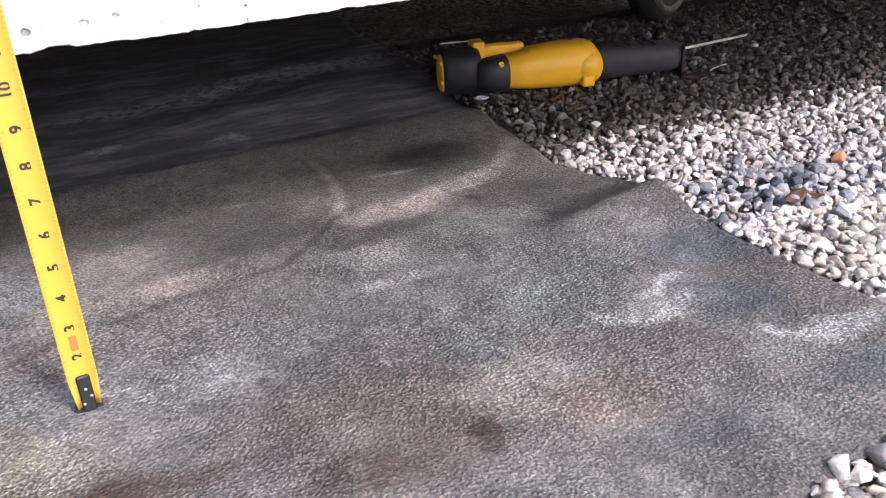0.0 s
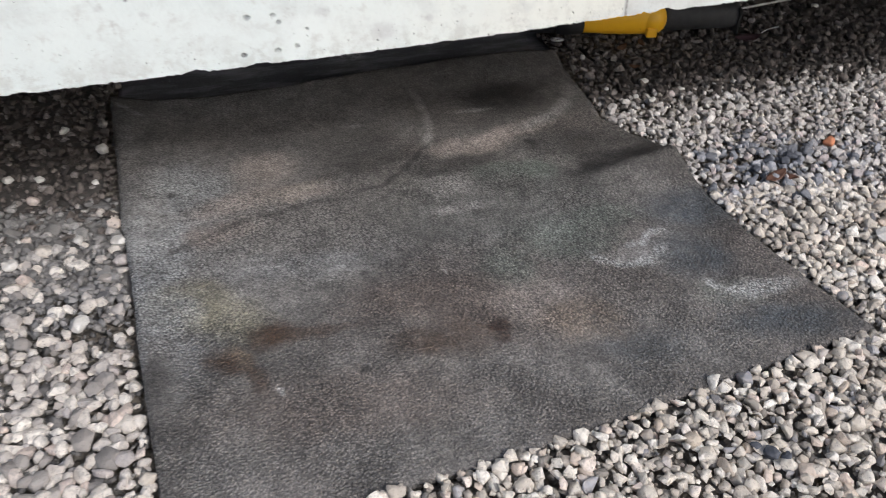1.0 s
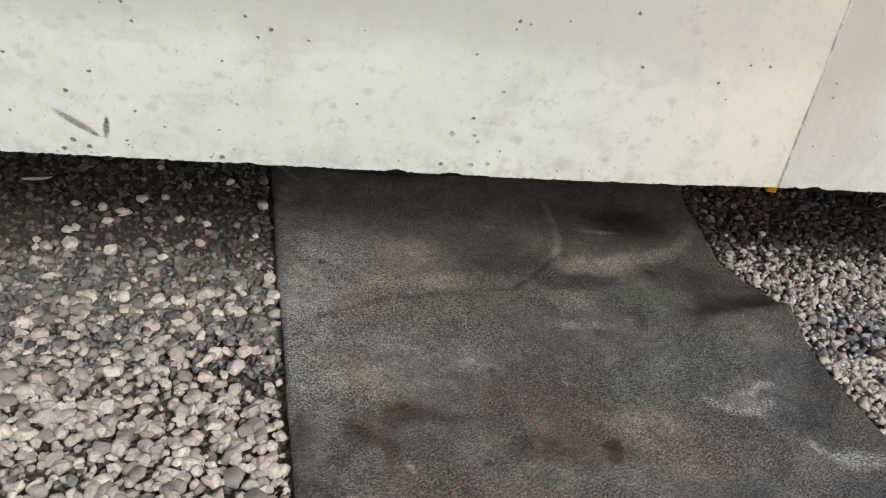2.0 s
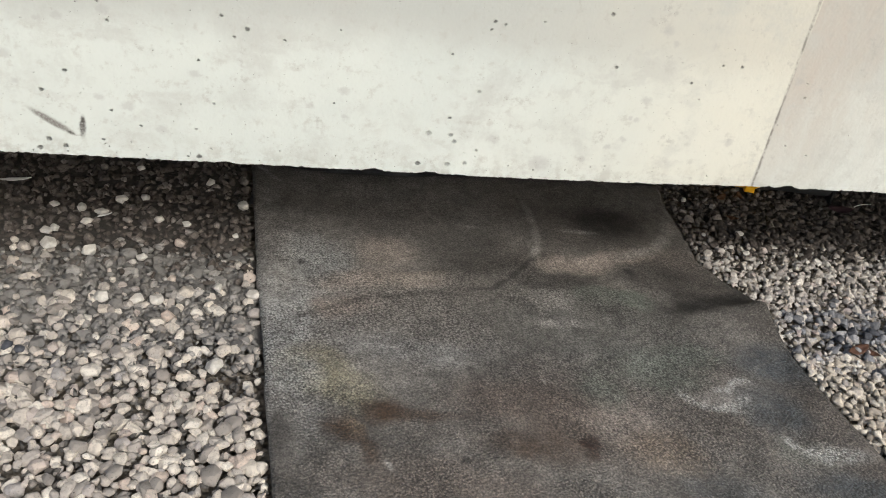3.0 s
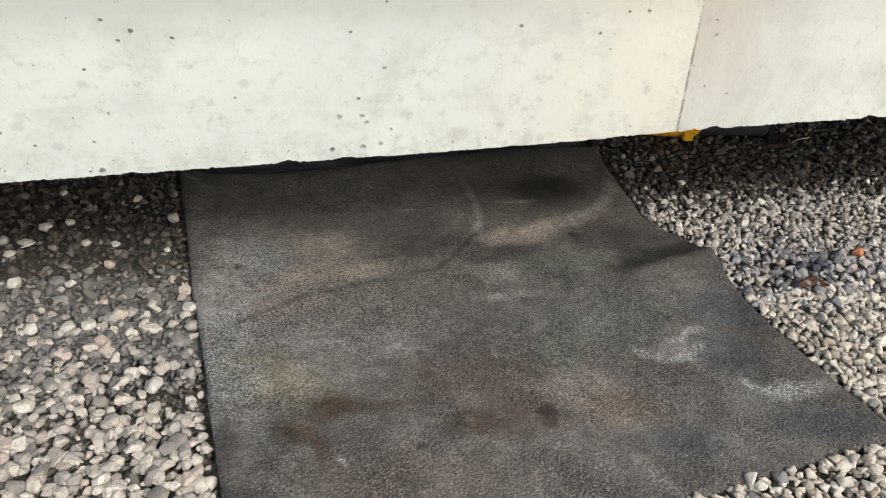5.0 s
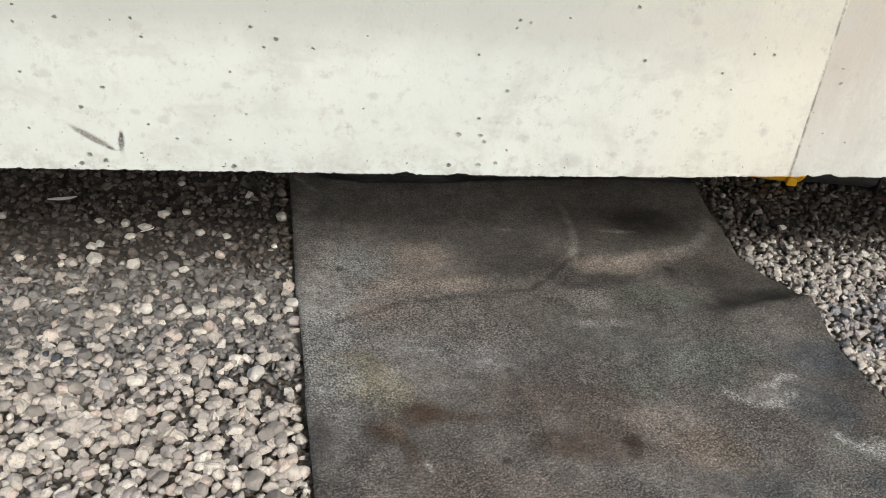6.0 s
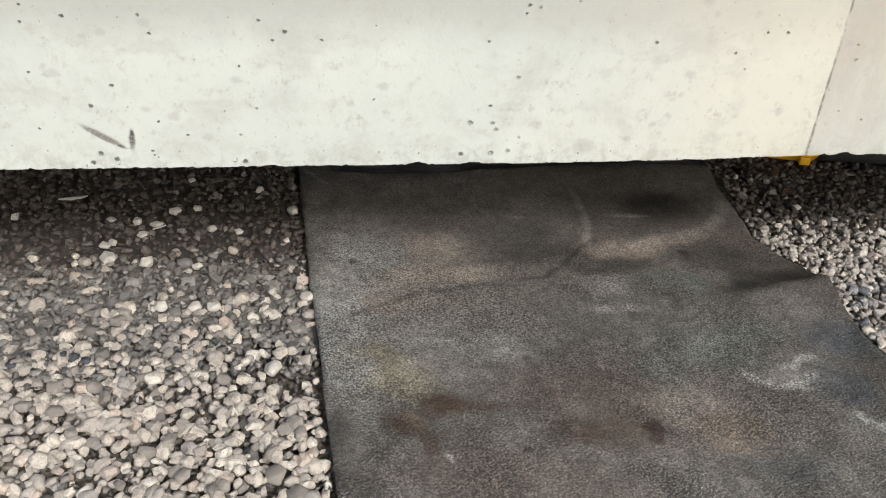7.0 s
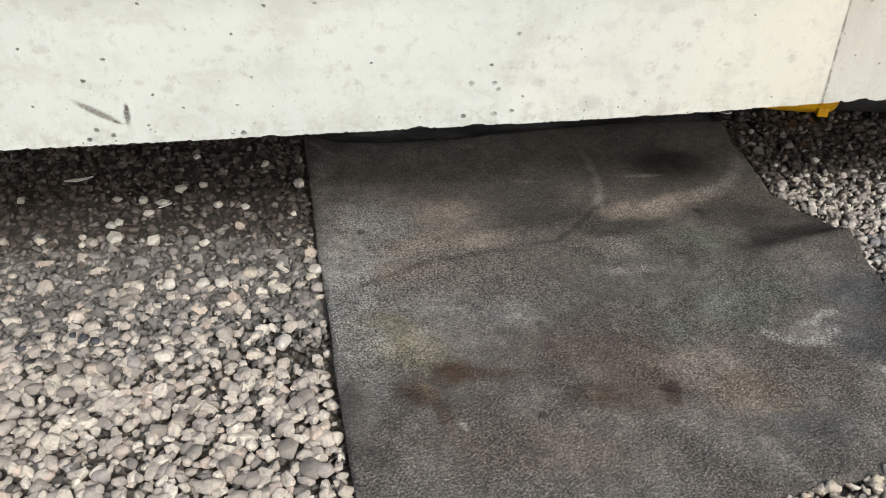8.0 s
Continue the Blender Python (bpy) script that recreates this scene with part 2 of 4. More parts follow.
    # dry white scuffs with a broken texture
    broken = k.ramp(k.noise(120, 6, 0.75, distort=0.8), 0.40, 0.55)
    for width, strength, col, points in scuffs:
        f = k.calc("MULTIPLY", stroke(k, points, width, fine), strength)
        c = k.mix(k.calc("MULTIPLY", f, broken), c, col)
        k.after = c
    # pebbled skin: rounded grains, shade painted dark between them, highlights painted pale on top
    jig = warped(k, 0.0022, 300)
    grains = k.cells(330, at=jig)
    crumb = k.noise(350, 3, 0.70)
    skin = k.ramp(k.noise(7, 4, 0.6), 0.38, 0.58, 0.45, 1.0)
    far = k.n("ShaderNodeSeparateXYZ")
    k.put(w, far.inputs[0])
    skin = k.calc("MULTIPLY", skin, k.ramp(far.outputs[1], 0.16, 0.36, 1.0, 0.55))    # grain fainter towards the back
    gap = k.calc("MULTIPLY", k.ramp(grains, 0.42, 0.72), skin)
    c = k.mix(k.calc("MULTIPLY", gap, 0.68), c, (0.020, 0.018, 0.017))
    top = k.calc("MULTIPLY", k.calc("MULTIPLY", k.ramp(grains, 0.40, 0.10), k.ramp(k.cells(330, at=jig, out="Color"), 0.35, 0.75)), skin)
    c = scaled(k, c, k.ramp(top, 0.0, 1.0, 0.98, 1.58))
    c = scaled(k, c, k.ramp(crumb, 0.36, 0.64, 0.60, 1.42))
    dots = k.calc("MULTIPLY", k.ramp(k.cells(120), 0.17, 0.10), k.ramp(k.cells(120, out="Color"), 0.86, 0.88))
    c = k.mix(k.calc("MULTIPLY", dots, 0.85), c, (0.020, 0.018, 0.017))
    flecks = k.calc("MULTIPLY", k.ramp(k.cells(60), 0.070, 0.040), k.ramp(k.cells(60, out="Color"), 0.90, 0.92))
    c = k.mix(flecks, c, (0.45, 0.43, 0.40))
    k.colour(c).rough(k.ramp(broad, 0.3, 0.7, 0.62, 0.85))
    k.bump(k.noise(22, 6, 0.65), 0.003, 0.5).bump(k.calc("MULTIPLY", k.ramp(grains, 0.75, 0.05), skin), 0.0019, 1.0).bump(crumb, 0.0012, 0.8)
    return k.m


def dark_sheet_material():
    k = Mat("dusty_light_streaked_sheet", 0.62)
    stretch = k.n("ShaderNodeMapping")
    k.put(k.pos, stretch.inputs["Vector"])
    stretch.inputs["Scale"].default_value = (3, 14, 3)
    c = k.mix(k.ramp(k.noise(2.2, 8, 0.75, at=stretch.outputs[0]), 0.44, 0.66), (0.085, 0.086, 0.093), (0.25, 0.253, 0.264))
    w = warped(k, 0.10, 9)
    # streaks of light caught by the lumps, painted on as pale colour
    for x, y, rx, ry, turn in ((0.12, 0.90, 0.20, 0.045, 6), (-0.10, 0.84, 0.16, 0.03, 0), (0.0, 0.62, 0.03, 0.015, 0), (-0.17, 0.66, 0.03, 0.02, 0), (0.30, 0.90, 0.06, 0.05, 0)):
        f = k.calc("MULTIPLY", k.patch(x, y, rx, ry, turn, 0.7, at=w), k.ramp(k.noise(60, 7, 0.75), 0.42, 0.58))
        c = k.mix(k.calc("MULTIPLY", f, 0.85), c, (0.46, 0.465, 0.475))
    c = k.mix(k.ramp(k.noise(220, 4, 0.7), 0.60, 0.68, 0, 0.7), c, (0.26, 0.26, 0.26))
    k.colour(c).bump(k.noise(40, 6, 0.7), 0.004, 0.7).bump(k.noise(400, 2), 0.001, 0.5)
    return k.m


def concrete_material(name, tint, east=False):
    k = Mat(name, 0.85)
    w = warped(k, 0.06, 14)
    base = k.mix(k.ramp(k.noise(3.0, 6, 0.6), 0.35, 0.7), (0.554, 0.598, 0.580), (0.624, 0.662, 0.634))
    sep = k.n("ShaderNodeSeparateXYZ")
    k.put(w, sep.inputs[0])
    # grey laitance band above the last pour line, warm staining to the east
    c = k.mix(k.ramp(sep.outputs[2], 0.395, 0.46, 0.0, 0.85), base, (0.435, 0.452, 0.434))
    if east:
        run = k.n("ShaderNodeMapping")
        k.put(w, run.inputs["Vector"])
        run.inputs["Scale"].default_value, run.inputs["Rotation"].default_value = (16, 9, 2.5), (0, radians(-8), 0)
        veil = k.calc("MULTIPLY", k.ramp(sep.outputs[0], 0.52, 0.24), k.ramp(sep.outputs[2], 0.26, 0.42, 0.45, 1.0))
        veil = k.calc("MULTIPLY", veil, k.ramp(k.noise(1.0, 6, 0.65, at=run.outputs[0]), 0.34, 0.60, 0.45, 1.0))
        c = k.mix(k.calc("MULTIPLY", veil, 0.95), c, tint)
        c = k.mix(k.ramp(sep.outputs[0], 0.30, 0.48, 0.0, 0.55), c, (0.66, 0.655, 0.615))
    else:
        c = k.mix(k.ramp(k.calc("ADD", sep.outputs[0], k.calc("MULTIPLY", k.noise(7, 5, 0.65), 0.22)), -0.08, 0.46, 0.0, 0.62), c, tint)
    c = k.mix(k.ramp(k.noise(11, 6, 0.7), 0.50, 0.66, 0, 0.5), c, (0.455, 0.47, 0.452))
    c = k.mix(k.ramp(k.noise(60, 5, 0.7), 0.54, 0.68, 0, 0.45), c, (0.42, 0.415, 0.39))
    tall = k.n("ShaderNodeMapping")
    k.put(w, tall.inputs["Vector"])
    tall.inputs["Scale"].default_value = (4.5, 9, 13)
    c = k.mix(k.ramp(k.noise(1.6, 7, 0.7, at=tall.outputs[0]), 0.51, 0.66, 0, 0.45), c, (0.45, 0.458, 0.44))
    blots = k.calc("MULTIPLY", k.ramp(k.noise(26, 6, 0.7), 0.56, 0.66), k.ramp(k.noise(160, 4, 0.7), 0.45, 0.6))
    c = k.mix(k.calc("MULTIPLY", blots, 0.5), c, (0.36, 0.355, 0.335))
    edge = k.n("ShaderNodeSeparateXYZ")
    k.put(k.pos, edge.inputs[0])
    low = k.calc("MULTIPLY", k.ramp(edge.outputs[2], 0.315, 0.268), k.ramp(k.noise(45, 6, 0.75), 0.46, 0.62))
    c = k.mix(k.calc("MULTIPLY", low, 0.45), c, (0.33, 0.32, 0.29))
    # bug holes, with the shade inside them painted as dark colour
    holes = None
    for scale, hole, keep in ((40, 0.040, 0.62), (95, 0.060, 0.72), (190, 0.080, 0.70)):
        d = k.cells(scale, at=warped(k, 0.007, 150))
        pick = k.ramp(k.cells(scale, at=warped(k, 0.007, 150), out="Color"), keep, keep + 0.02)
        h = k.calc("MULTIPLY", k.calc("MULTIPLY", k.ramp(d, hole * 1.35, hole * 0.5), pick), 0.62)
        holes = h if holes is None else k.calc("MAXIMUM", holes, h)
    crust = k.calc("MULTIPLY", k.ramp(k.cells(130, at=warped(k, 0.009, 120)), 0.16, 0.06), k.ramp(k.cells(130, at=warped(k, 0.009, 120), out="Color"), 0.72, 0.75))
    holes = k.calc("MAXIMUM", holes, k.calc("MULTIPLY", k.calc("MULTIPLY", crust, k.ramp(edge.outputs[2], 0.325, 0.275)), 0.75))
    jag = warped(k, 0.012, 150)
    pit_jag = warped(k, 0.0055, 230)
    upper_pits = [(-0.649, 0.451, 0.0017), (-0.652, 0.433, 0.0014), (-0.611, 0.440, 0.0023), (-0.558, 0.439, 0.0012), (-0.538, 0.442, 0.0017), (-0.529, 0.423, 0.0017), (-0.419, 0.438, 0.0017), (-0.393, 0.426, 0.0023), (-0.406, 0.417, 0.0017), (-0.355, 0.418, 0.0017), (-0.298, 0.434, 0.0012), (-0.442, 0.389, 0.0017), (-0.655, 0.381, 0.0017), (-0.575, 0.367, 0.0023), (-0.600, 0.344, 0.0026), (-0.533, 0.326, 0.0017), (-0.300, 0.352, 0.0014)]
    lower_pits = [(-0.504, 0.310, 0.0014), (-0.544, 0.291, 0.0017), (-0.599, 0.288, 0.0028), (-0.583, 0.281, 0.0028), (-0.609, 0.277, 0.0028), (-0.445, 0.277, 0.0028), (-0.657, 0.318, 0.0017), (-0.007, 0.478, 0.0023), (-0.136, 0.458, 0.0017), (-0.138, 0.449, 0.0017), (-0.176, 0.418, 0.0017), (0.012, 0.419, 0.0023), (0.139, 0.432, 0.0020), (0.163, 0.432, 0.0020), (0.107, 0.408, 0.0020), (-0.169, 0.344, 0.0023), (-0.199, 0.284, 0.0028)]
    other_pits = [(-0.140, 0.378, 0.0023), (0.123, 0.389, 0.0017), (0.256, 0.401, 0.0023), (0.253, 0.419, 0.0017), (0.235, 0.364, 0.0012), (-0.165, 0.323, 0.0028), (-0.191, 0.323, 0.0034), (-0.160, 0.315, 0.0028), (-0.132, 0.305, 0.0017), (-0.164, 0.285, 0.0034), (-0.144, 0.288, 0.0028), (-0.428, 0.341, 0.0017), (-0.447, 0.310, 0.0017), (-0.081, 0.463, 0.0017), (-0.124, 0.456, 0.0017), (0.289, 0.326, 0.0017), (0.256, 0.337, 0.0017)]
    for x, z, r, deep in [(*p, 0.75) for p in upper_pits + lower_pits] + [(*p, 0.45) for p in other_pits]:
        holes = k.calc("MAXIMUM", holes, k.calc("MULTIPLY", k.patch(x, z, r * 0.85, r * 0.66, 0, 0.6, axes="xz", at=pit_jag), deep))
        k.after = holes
    grey_marks = [(0.059, 0.383, 0.0059), (0.045, 0.359, 0.0037), (0.054, 0.358, 0.0037), (0.043, 0.333, 0.0045), (0.026, 0.321, 0.0045), (-0.002, 0.303, 0.0045), (-0.326, 0.347, 0.0045), (-0.631, 0.380, 0.0067), (-0.624, 0.352, 0.0045), (-0.544, 0.340, 0.0052), (-0.516, 0.332, 0.0067), (-0.447, 0.373, 0.0059)]
    faint_marks = [(-0.287, 0.336, 0.0047), (0.242, 0.420, 0.0063), (0.062, 0.465, 0.0071), (0.075, 0.452, 0.0047), (-0.533, 0.435, 0.0063), (-0.577, 0.424, 0.0055), (-0.596, 0.419, 0.0047), (-0.482, 0.307, 0.0063), (-0.290, 0.367, 0.0055), (-0.115, 0.321, 0.0071), (0.179, 0.337, 0.0055), (-0.052, 0.293, 0.0126)]
    for x, z, r in grey_marks + faint_marks:
        c = k.mix(k.calc("MULTIPLY", k.patch(x, z, r * 0.95, r * 0.75, 0, 0.5, axes="xz", at=jag), 0.42), c, (0.38, 0.38, 0.38))
        k.after = c
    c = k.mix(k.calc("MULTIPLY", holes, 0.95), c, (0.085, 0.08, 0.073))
    seam = k.calc("MULTIPLY", k.patch(0.2306, 0.40, 0.0017, 0.30, 0.95, 0.7, axes="xz", at=warped(k, 0.0035, 70)), k.ramp(k.noise(60, 4, 0.7), 0.40, 0.56, 0.25, 1.0))
    c = k.mix(seam, c, (0.22, 0.21, 0.19))
    # a tick drawn with charcoal
    rub = warped(k, 0.004, 140)
    charcoal = k.ramp(k.noise(420, 5, 0.75), 0.36, 0.58, 0.55, 1.0)
    for x, z, rx, rz, turn, strength, col in [
        (-0.594, 0.3085, 0.0215, 0.0036, -33, 0.98, (0.11, 0.10, 0.092)), (-0.594, 0.3095, 0.0215, 0.0042, -33, 0.35, (0.30, 0.285, 0.27)),
        (-0.5765, 0.2965, 0.0040, 0.0016, -30, 0.9, (0.06, 0.055, 0.05)), (-0.5637, 0.3050, 0.0032, 0.0115, -6, 0.98, (0.09, 0.082, 0.078)),
        (-0.5630, 0.3120, 0.0020, 0.0034, -6, 0.9, (0.06, 0.055, 0.05)), (-0.5700, 0.2938, 0.0060, 0.0007, 0, 0.6, (0.25, 0.24, 0.23)),
    ]:
        f = k.calc("MULTIPLY", k.patch(x, z, rx, rz, turn, 0.45, axes="xz", at=rub), strength)
        c = k.mix(k.calc("MULTIPLY", f, charcoal), c, col)
        k.after = c
    k.colour(c)
    k.bump(k.noise(8, 5, 0.6), 0.006, 0.35).bump(k.noise(220, 4, 0.6), 0.0012, 0.5).bump(k.calc("MULTIPLY", holes, -1.0), 0.003, 1.0)
    return k.m


def stone_material(name, stops, dirt):
    k = Mat(name, 0.85)
    k.pos = k.n("ShaderNodeNewGeometry").outputs["Position"]
    geo, info = k.n("ShaderNodeNewGeometry"), k.n("ShaderNodeObjectInfo")
    pick = k.calc("FRACT", k.calc("ADD", geo.outputs["Random Per Island"], info.outputs["Random"]), 0.0)
    c = k.colours(pick, stops)
    c = k.mix(k.ramp(k.noise(150, 6, 0.72), 0.46, 0.62, 0, 0.50), c, dirt)
    c = k.mix(k.ramp(k.noise(420, 3, 0.6), 0.60, 0.68, 0, 0.6), c, tuple(0.45 * v for v in dirt))
    c = k.mix(k.ramp(k.noise(6, 3), 0.50, 0.68, 0, 0.25), c, dirt)
    k.colour(c).bump(k.noise(200, 5, 0.7), 0.0030, 0.9)
    return k.m


def single_stone_material(name, a, b):
    k = Mat(name, 0.85)
    k.colour(k.mix(k.ramp(k.noise(120, 5, 0.65), 0.4, 0.7), a, b)).bump(k.noise(300, 4), 0.0012, 0.8)
    return k.m


def soil_material():
    k = Mat("dark_soil", 0.95)
    c = k.mix(k.ramp(k.noise(30, 6, 0.7), 0.35, 0.65), (0.105, 0.088, 0.070), (0.23, 0.20, 0.165))
    c = k.mix(k.ramp(k.cells(90, out="Color"), 0.55, 0.8, 0, 0.6), c, (0.26, 0.24, 0.21))
    far = k.ramp(k.patch(0.3, 0.35, 1.15, 1.1, 0, 0.12), 1.0, 0.0)
    chips = k.colours(k.cells(75, out="Color"), [(0.0, (0.27, 0.25, 0.23)), (0.5, (0.50, 0.47, 0.42)), (1.0, (0.60, 0.57, 0.53))])
    c = k.mix(far, c, k.mix(k.ramp(k.cells(75), 0.35, 0.65), chips, (0.12, 0.10, 0.085)))
    k.colour(c).bump(k.cells(85), 0.012, 1.0).bump(k.noise(300, 4), 0.003, 0.8)
    return k.m


def plastic_material(name, col, worn, rough):
    k = Mat(name, rough)
    c = k.mix(k.ramp(k.noise(70, 5, 0.7), 0.55, 0.75, 0, 0.5), col, worn)
    k.colour(c).rough(k.ramp(k.noise(40, 4), 0.3, 0.7, rough - 0.08, rough + 0.15)).bump(k.noise(900, 2), 0.0003, 0.5)
    return k.m


def metal_material(name, col, rough):
    k = Mat(name, rough, 0.9)
    k.colour(k.mix(k.ramp(k.noise(200, 4), 0.45, 0.7, 0, 0.5), col, tuple(v * 0.5 for v in col)))
    k.rough(k.ramp(k.noise(120, 3), 0.3, 0.7, rough - 0.1, rough + 0.15))
    return k.m


RUBBER = rubber_material()
SHEET = dark_sheet_material()
CONCRETE = concrete_material("board_marked_concrete", (0.665, 0.625, 0.52))
CONCRETE_B = concrete_material("tan_concrete", (0.47, 0.435, 0.39), True)
SOIL = soil_material()
DUST = single_stone_material("grey_stone_dust", (0.15, 0.143, 0.136), (0.25, 0.240, 0.228))
# darker copy of the stone dust, carries the concrete's shade as colour
SHADE_FINES = single_stone_material("damp_fines", (0.045, 0.040, 0.036), (0.085, 0.076, 0.068))
BRIGHT = plastic_material("pale_blade", (0.62, 0.62, 0.60), (0.5, 0.5, 0.5), 0.4)
PALE = stone_material("cream_limestone_chips", [(0.0, (0.40, 0.35, 0.295)), (0.2, (0.57, 0.51, 0.43)), (0.5, (0.70, 0.64, 0.55)), (0.72, (0.80, 0.755, 0.68)), (0.82, (0.64, 0.52, 0.44)), (0.92, (0.50, 0.42, 0.33)), (0.96, (0.40, 0.39, 0.40)), (1.0, (0.10, 0.10, 0.11))], (0.37, 0.32, 0.265))
PALE_LEFT = stone_material("pale_dusty_chips", [(0.0, (0.23, 0.208, 0.190)), (0.25, (0.45, 0.408, 0.370)), (0.6, (0.60, 0.540, 0.470)), (0.8, (0.72, 0.672, 0.600)), (0.9, (0.56, 0.455, 0.39)), (1.0, (0.36, 0.35, 0.35))], (0.29, 0.262, 0.24))
CRUSHED = stone_material("pale_crushed_chips", [(0.0, (0.27, 0.245, 0.23)), (0.25, (0.44, 0.41, 0.385)), (0.6, (0.57, 0.53, 0.49)), (0.8, (0.70, 0.67, 0.63)), (0.9, (0.53, 0.44, 0.41)), (1.0, (0.30, 0.30, 0.31))], (0.29, 0.262, 0.24))
GREY = stone_material("grey_dusty_chips", [(0.0, (0.070, 0.064, 0.060)), (0.5, (0.130, 0.121, 0.114)), (0.82, (0.23, 0.215, 0.20)), (1.0, (0.46, 0.43, 0.40))], (0.12, 0.11, 0.10))
DUSTY = stone_material("grey_dust_coated_chips", [(0.0, (0.12, 0.114, 0.108)), (0.5, (0.21, 0.200, 0.190)), (0.85, (0.31, 0.295, 0.28)), (1.0, (0.46, 0.43, 0.40))], (0.19, 0.180, 0.170))
FILL = stone_material("small_cream_chips", [(0.0, (0.20, 0.178, 0.152)), (0.6, (0.36, 0.325, 0.28)), (1.0, (0.56, 0.51, 0.45))], (0.26, 0.23, 0.195))
# dirty brown chips, also darkened in colour for the concrete's shade
BROWN = stone_material("dirty_shade_toned_chips", [(0.0, (0.055, 0.045, 0.039)), (0.5, (0.105, 0.087, 0.076)), (0.88, (0.165, 0.142, 0.126)), (1.0, (0.30, 0.27, 0.25))], (0.065, 0.054, 0.047))
BLUE = stone_material("blue_grey_chips", [(0.0, (0.12, 0.124, 0.135)), (0.5, (0.22, 0.226, 0.246)), (1.0, (0.40, 0.40, 0.415))], (0.14, 0.14, 0.15))
WHITE_STONE = single_stone_material("white_stone", (0.47, 0.445, 0.41), (0.62, 0.60, 0.56))
ORANGE_STONE = single_stone_material("brick_chip", (0.50, 0.20, 0.10), (0.42, 0.17, 0.09))
YELLOW = plastic_material("yellow_plastic", (0.95, 0.51, 0.020), (0.90, 0.46, 0.022), 0.40)
BLACK = plastic_material("black_plastic", (0.018, 0.018, 0.019), (0.045, 0.044, 0.042), 0.5)
DARK_GREY = plastic_material("grey_rubber_boot", (0.030, 0.031, 0.033), (0.065, 0.064, 0.062), 0.65)
STEEL = metal_material("bright_steel", (0.55, 0.55, 0.56), 0.35)
DULL_STEEL = metal_material("dull_steel", (0.22, 0.21, 0.20), 0.5)
TAPE_YELLOW = plastic_material("tape_yellow", (0.54, 0.355, 0.042), (0.50, 0.32, 0.045), 0.45)
INK = plastic_material("black_ink", (0.02, 0.02, 0.02), (0.05, 0.05, 0.05), 0.7)
FADED = plastic_material("worn_print", (0.30, 0.185, 0.03), (0.40, 0.26, 0.04), 0.6)
RED_INK = plastic_material("red_ink", (0.75, 0.16, 0.03), (0.70, 0.2, 0.05), 0.6)


# ---- building helpers ----
def mesh_from(name, bm, material, smooth=False):
    me = bpy.data.meshes.new(name)
    bm.normal_update()
    bm.to_mesh(me)
    bm.free()
    me.materials.append(material)
    if smooth:
        for p in me.polygons:
            p.use_smooth = True
    return me


def part(name, bm, material, parent=None, label="", smooth=False):
    ob = new(name, mesh_from(name, bm, material, smooth))
    if parent is not None:
        ob.parent = parent
    if label:
        ob["label"] = label
    return ob


def box(bm, x0, x1, y0, y1, z0, z1, bevel=0.0, segments=2):
    r = bmesh.ops.create_cube(bm, size=1.0)
    vs = r["verts"]
    for v in vs:
        v.co = Vector(((x0 + x1) / 2 + v.co.x * (x1 - x0), (y0 + y1) / 2 + v.co.y * (y1 - y0), (z0 + z1) / 2 + v.co.z * (z1 - z0)))
    if bevel:
        es = list({e for v in vs for e in v.link_edges})
        bmesh.ops.bevel(bm, geom=es, offset=bevel, segments=segments, profile=0.5, affect="EDGES")
    return bm


def loft(bm, rings, caps=True):
    """Joins rings of equal count into a skin."""
    made = [[bm.verts.new(p) for p in ring] for ring in rings]
    n = len(made[0])
    for a, b in zip(made, made[1:]):
        for i in range(n):
            bm.faces.new((a[i], a[(i + 1) % n], b[(i + 1) % n], b[i]))
    if caps:
        bm.faces.new(list(reversed(made[0])))
        bm.faces.new(made[-1])
    bmesh.ops.recalc_face_normals(bm, faces=bm.faces)
    return bm


def oval(x, y, z, ry, rz, n=20, square=2.6):
    """A rounded-square ring across the x axis."""
    out = []
    for i in range(n):
        a = 2 * math.pi * i / n
        c, s = math.cos(a), math.sin(a)
        out.append((x, y + ry * math.copysign(abs(c) ** (2 / square), c), z + rz * math.copysign(abs(s) ** (2 / square), s)))
    return out


def wobble(x, y, z=0.0, scale=1.0):
    return noise.noise(Vector((x * scale, y * scale, z * scale)))


# ---- ground ----
def mat_left(y):
    return np.interp(y, [-0.36, -0.28, -0.19, -0.09, 0.0, 0.07, 0.16, 0.25, 0.36, 0.49, 0.55], [-0.340, -0.346, -0.355, -0.364, -0.371, -0.378, -0.388, -0.394, -0.403, -0.414, -0.418])


def mat_right(y):
    return np.interp(y, [-0.29, -0.20, -0.095, 0.01, 0.05, 0.09, 0.13, 0.16, 0.205, 0.25, 0.305, 0.34, 0.43, 0.53], [0.446, 0.427, 0.411, 0.404, 0.404, 0.406, 0.411, 0.397, 0.373, 0.355, 0.363, 0.365, 0.370, 0.387])


def mat_front(x):
    return np.interp(x, [-0.35, -0.166, -0.05, 0.041, 0.177, 0.325, 0.448], [-0.362, -0.355, -0.347, -0.341, -0.324, -0.306, -0.293])


def mat_back(x):
    return np.interp(x, [-0.418, -0.36, -0.318, -0.225, -0.129, -0.027, 0.079, 0.188, 0.297, 0.39], [0.549, 0.520, 0.508, 0.505, 0.503, 0.516, 0.530, 0.537, 0.531, 0.515])


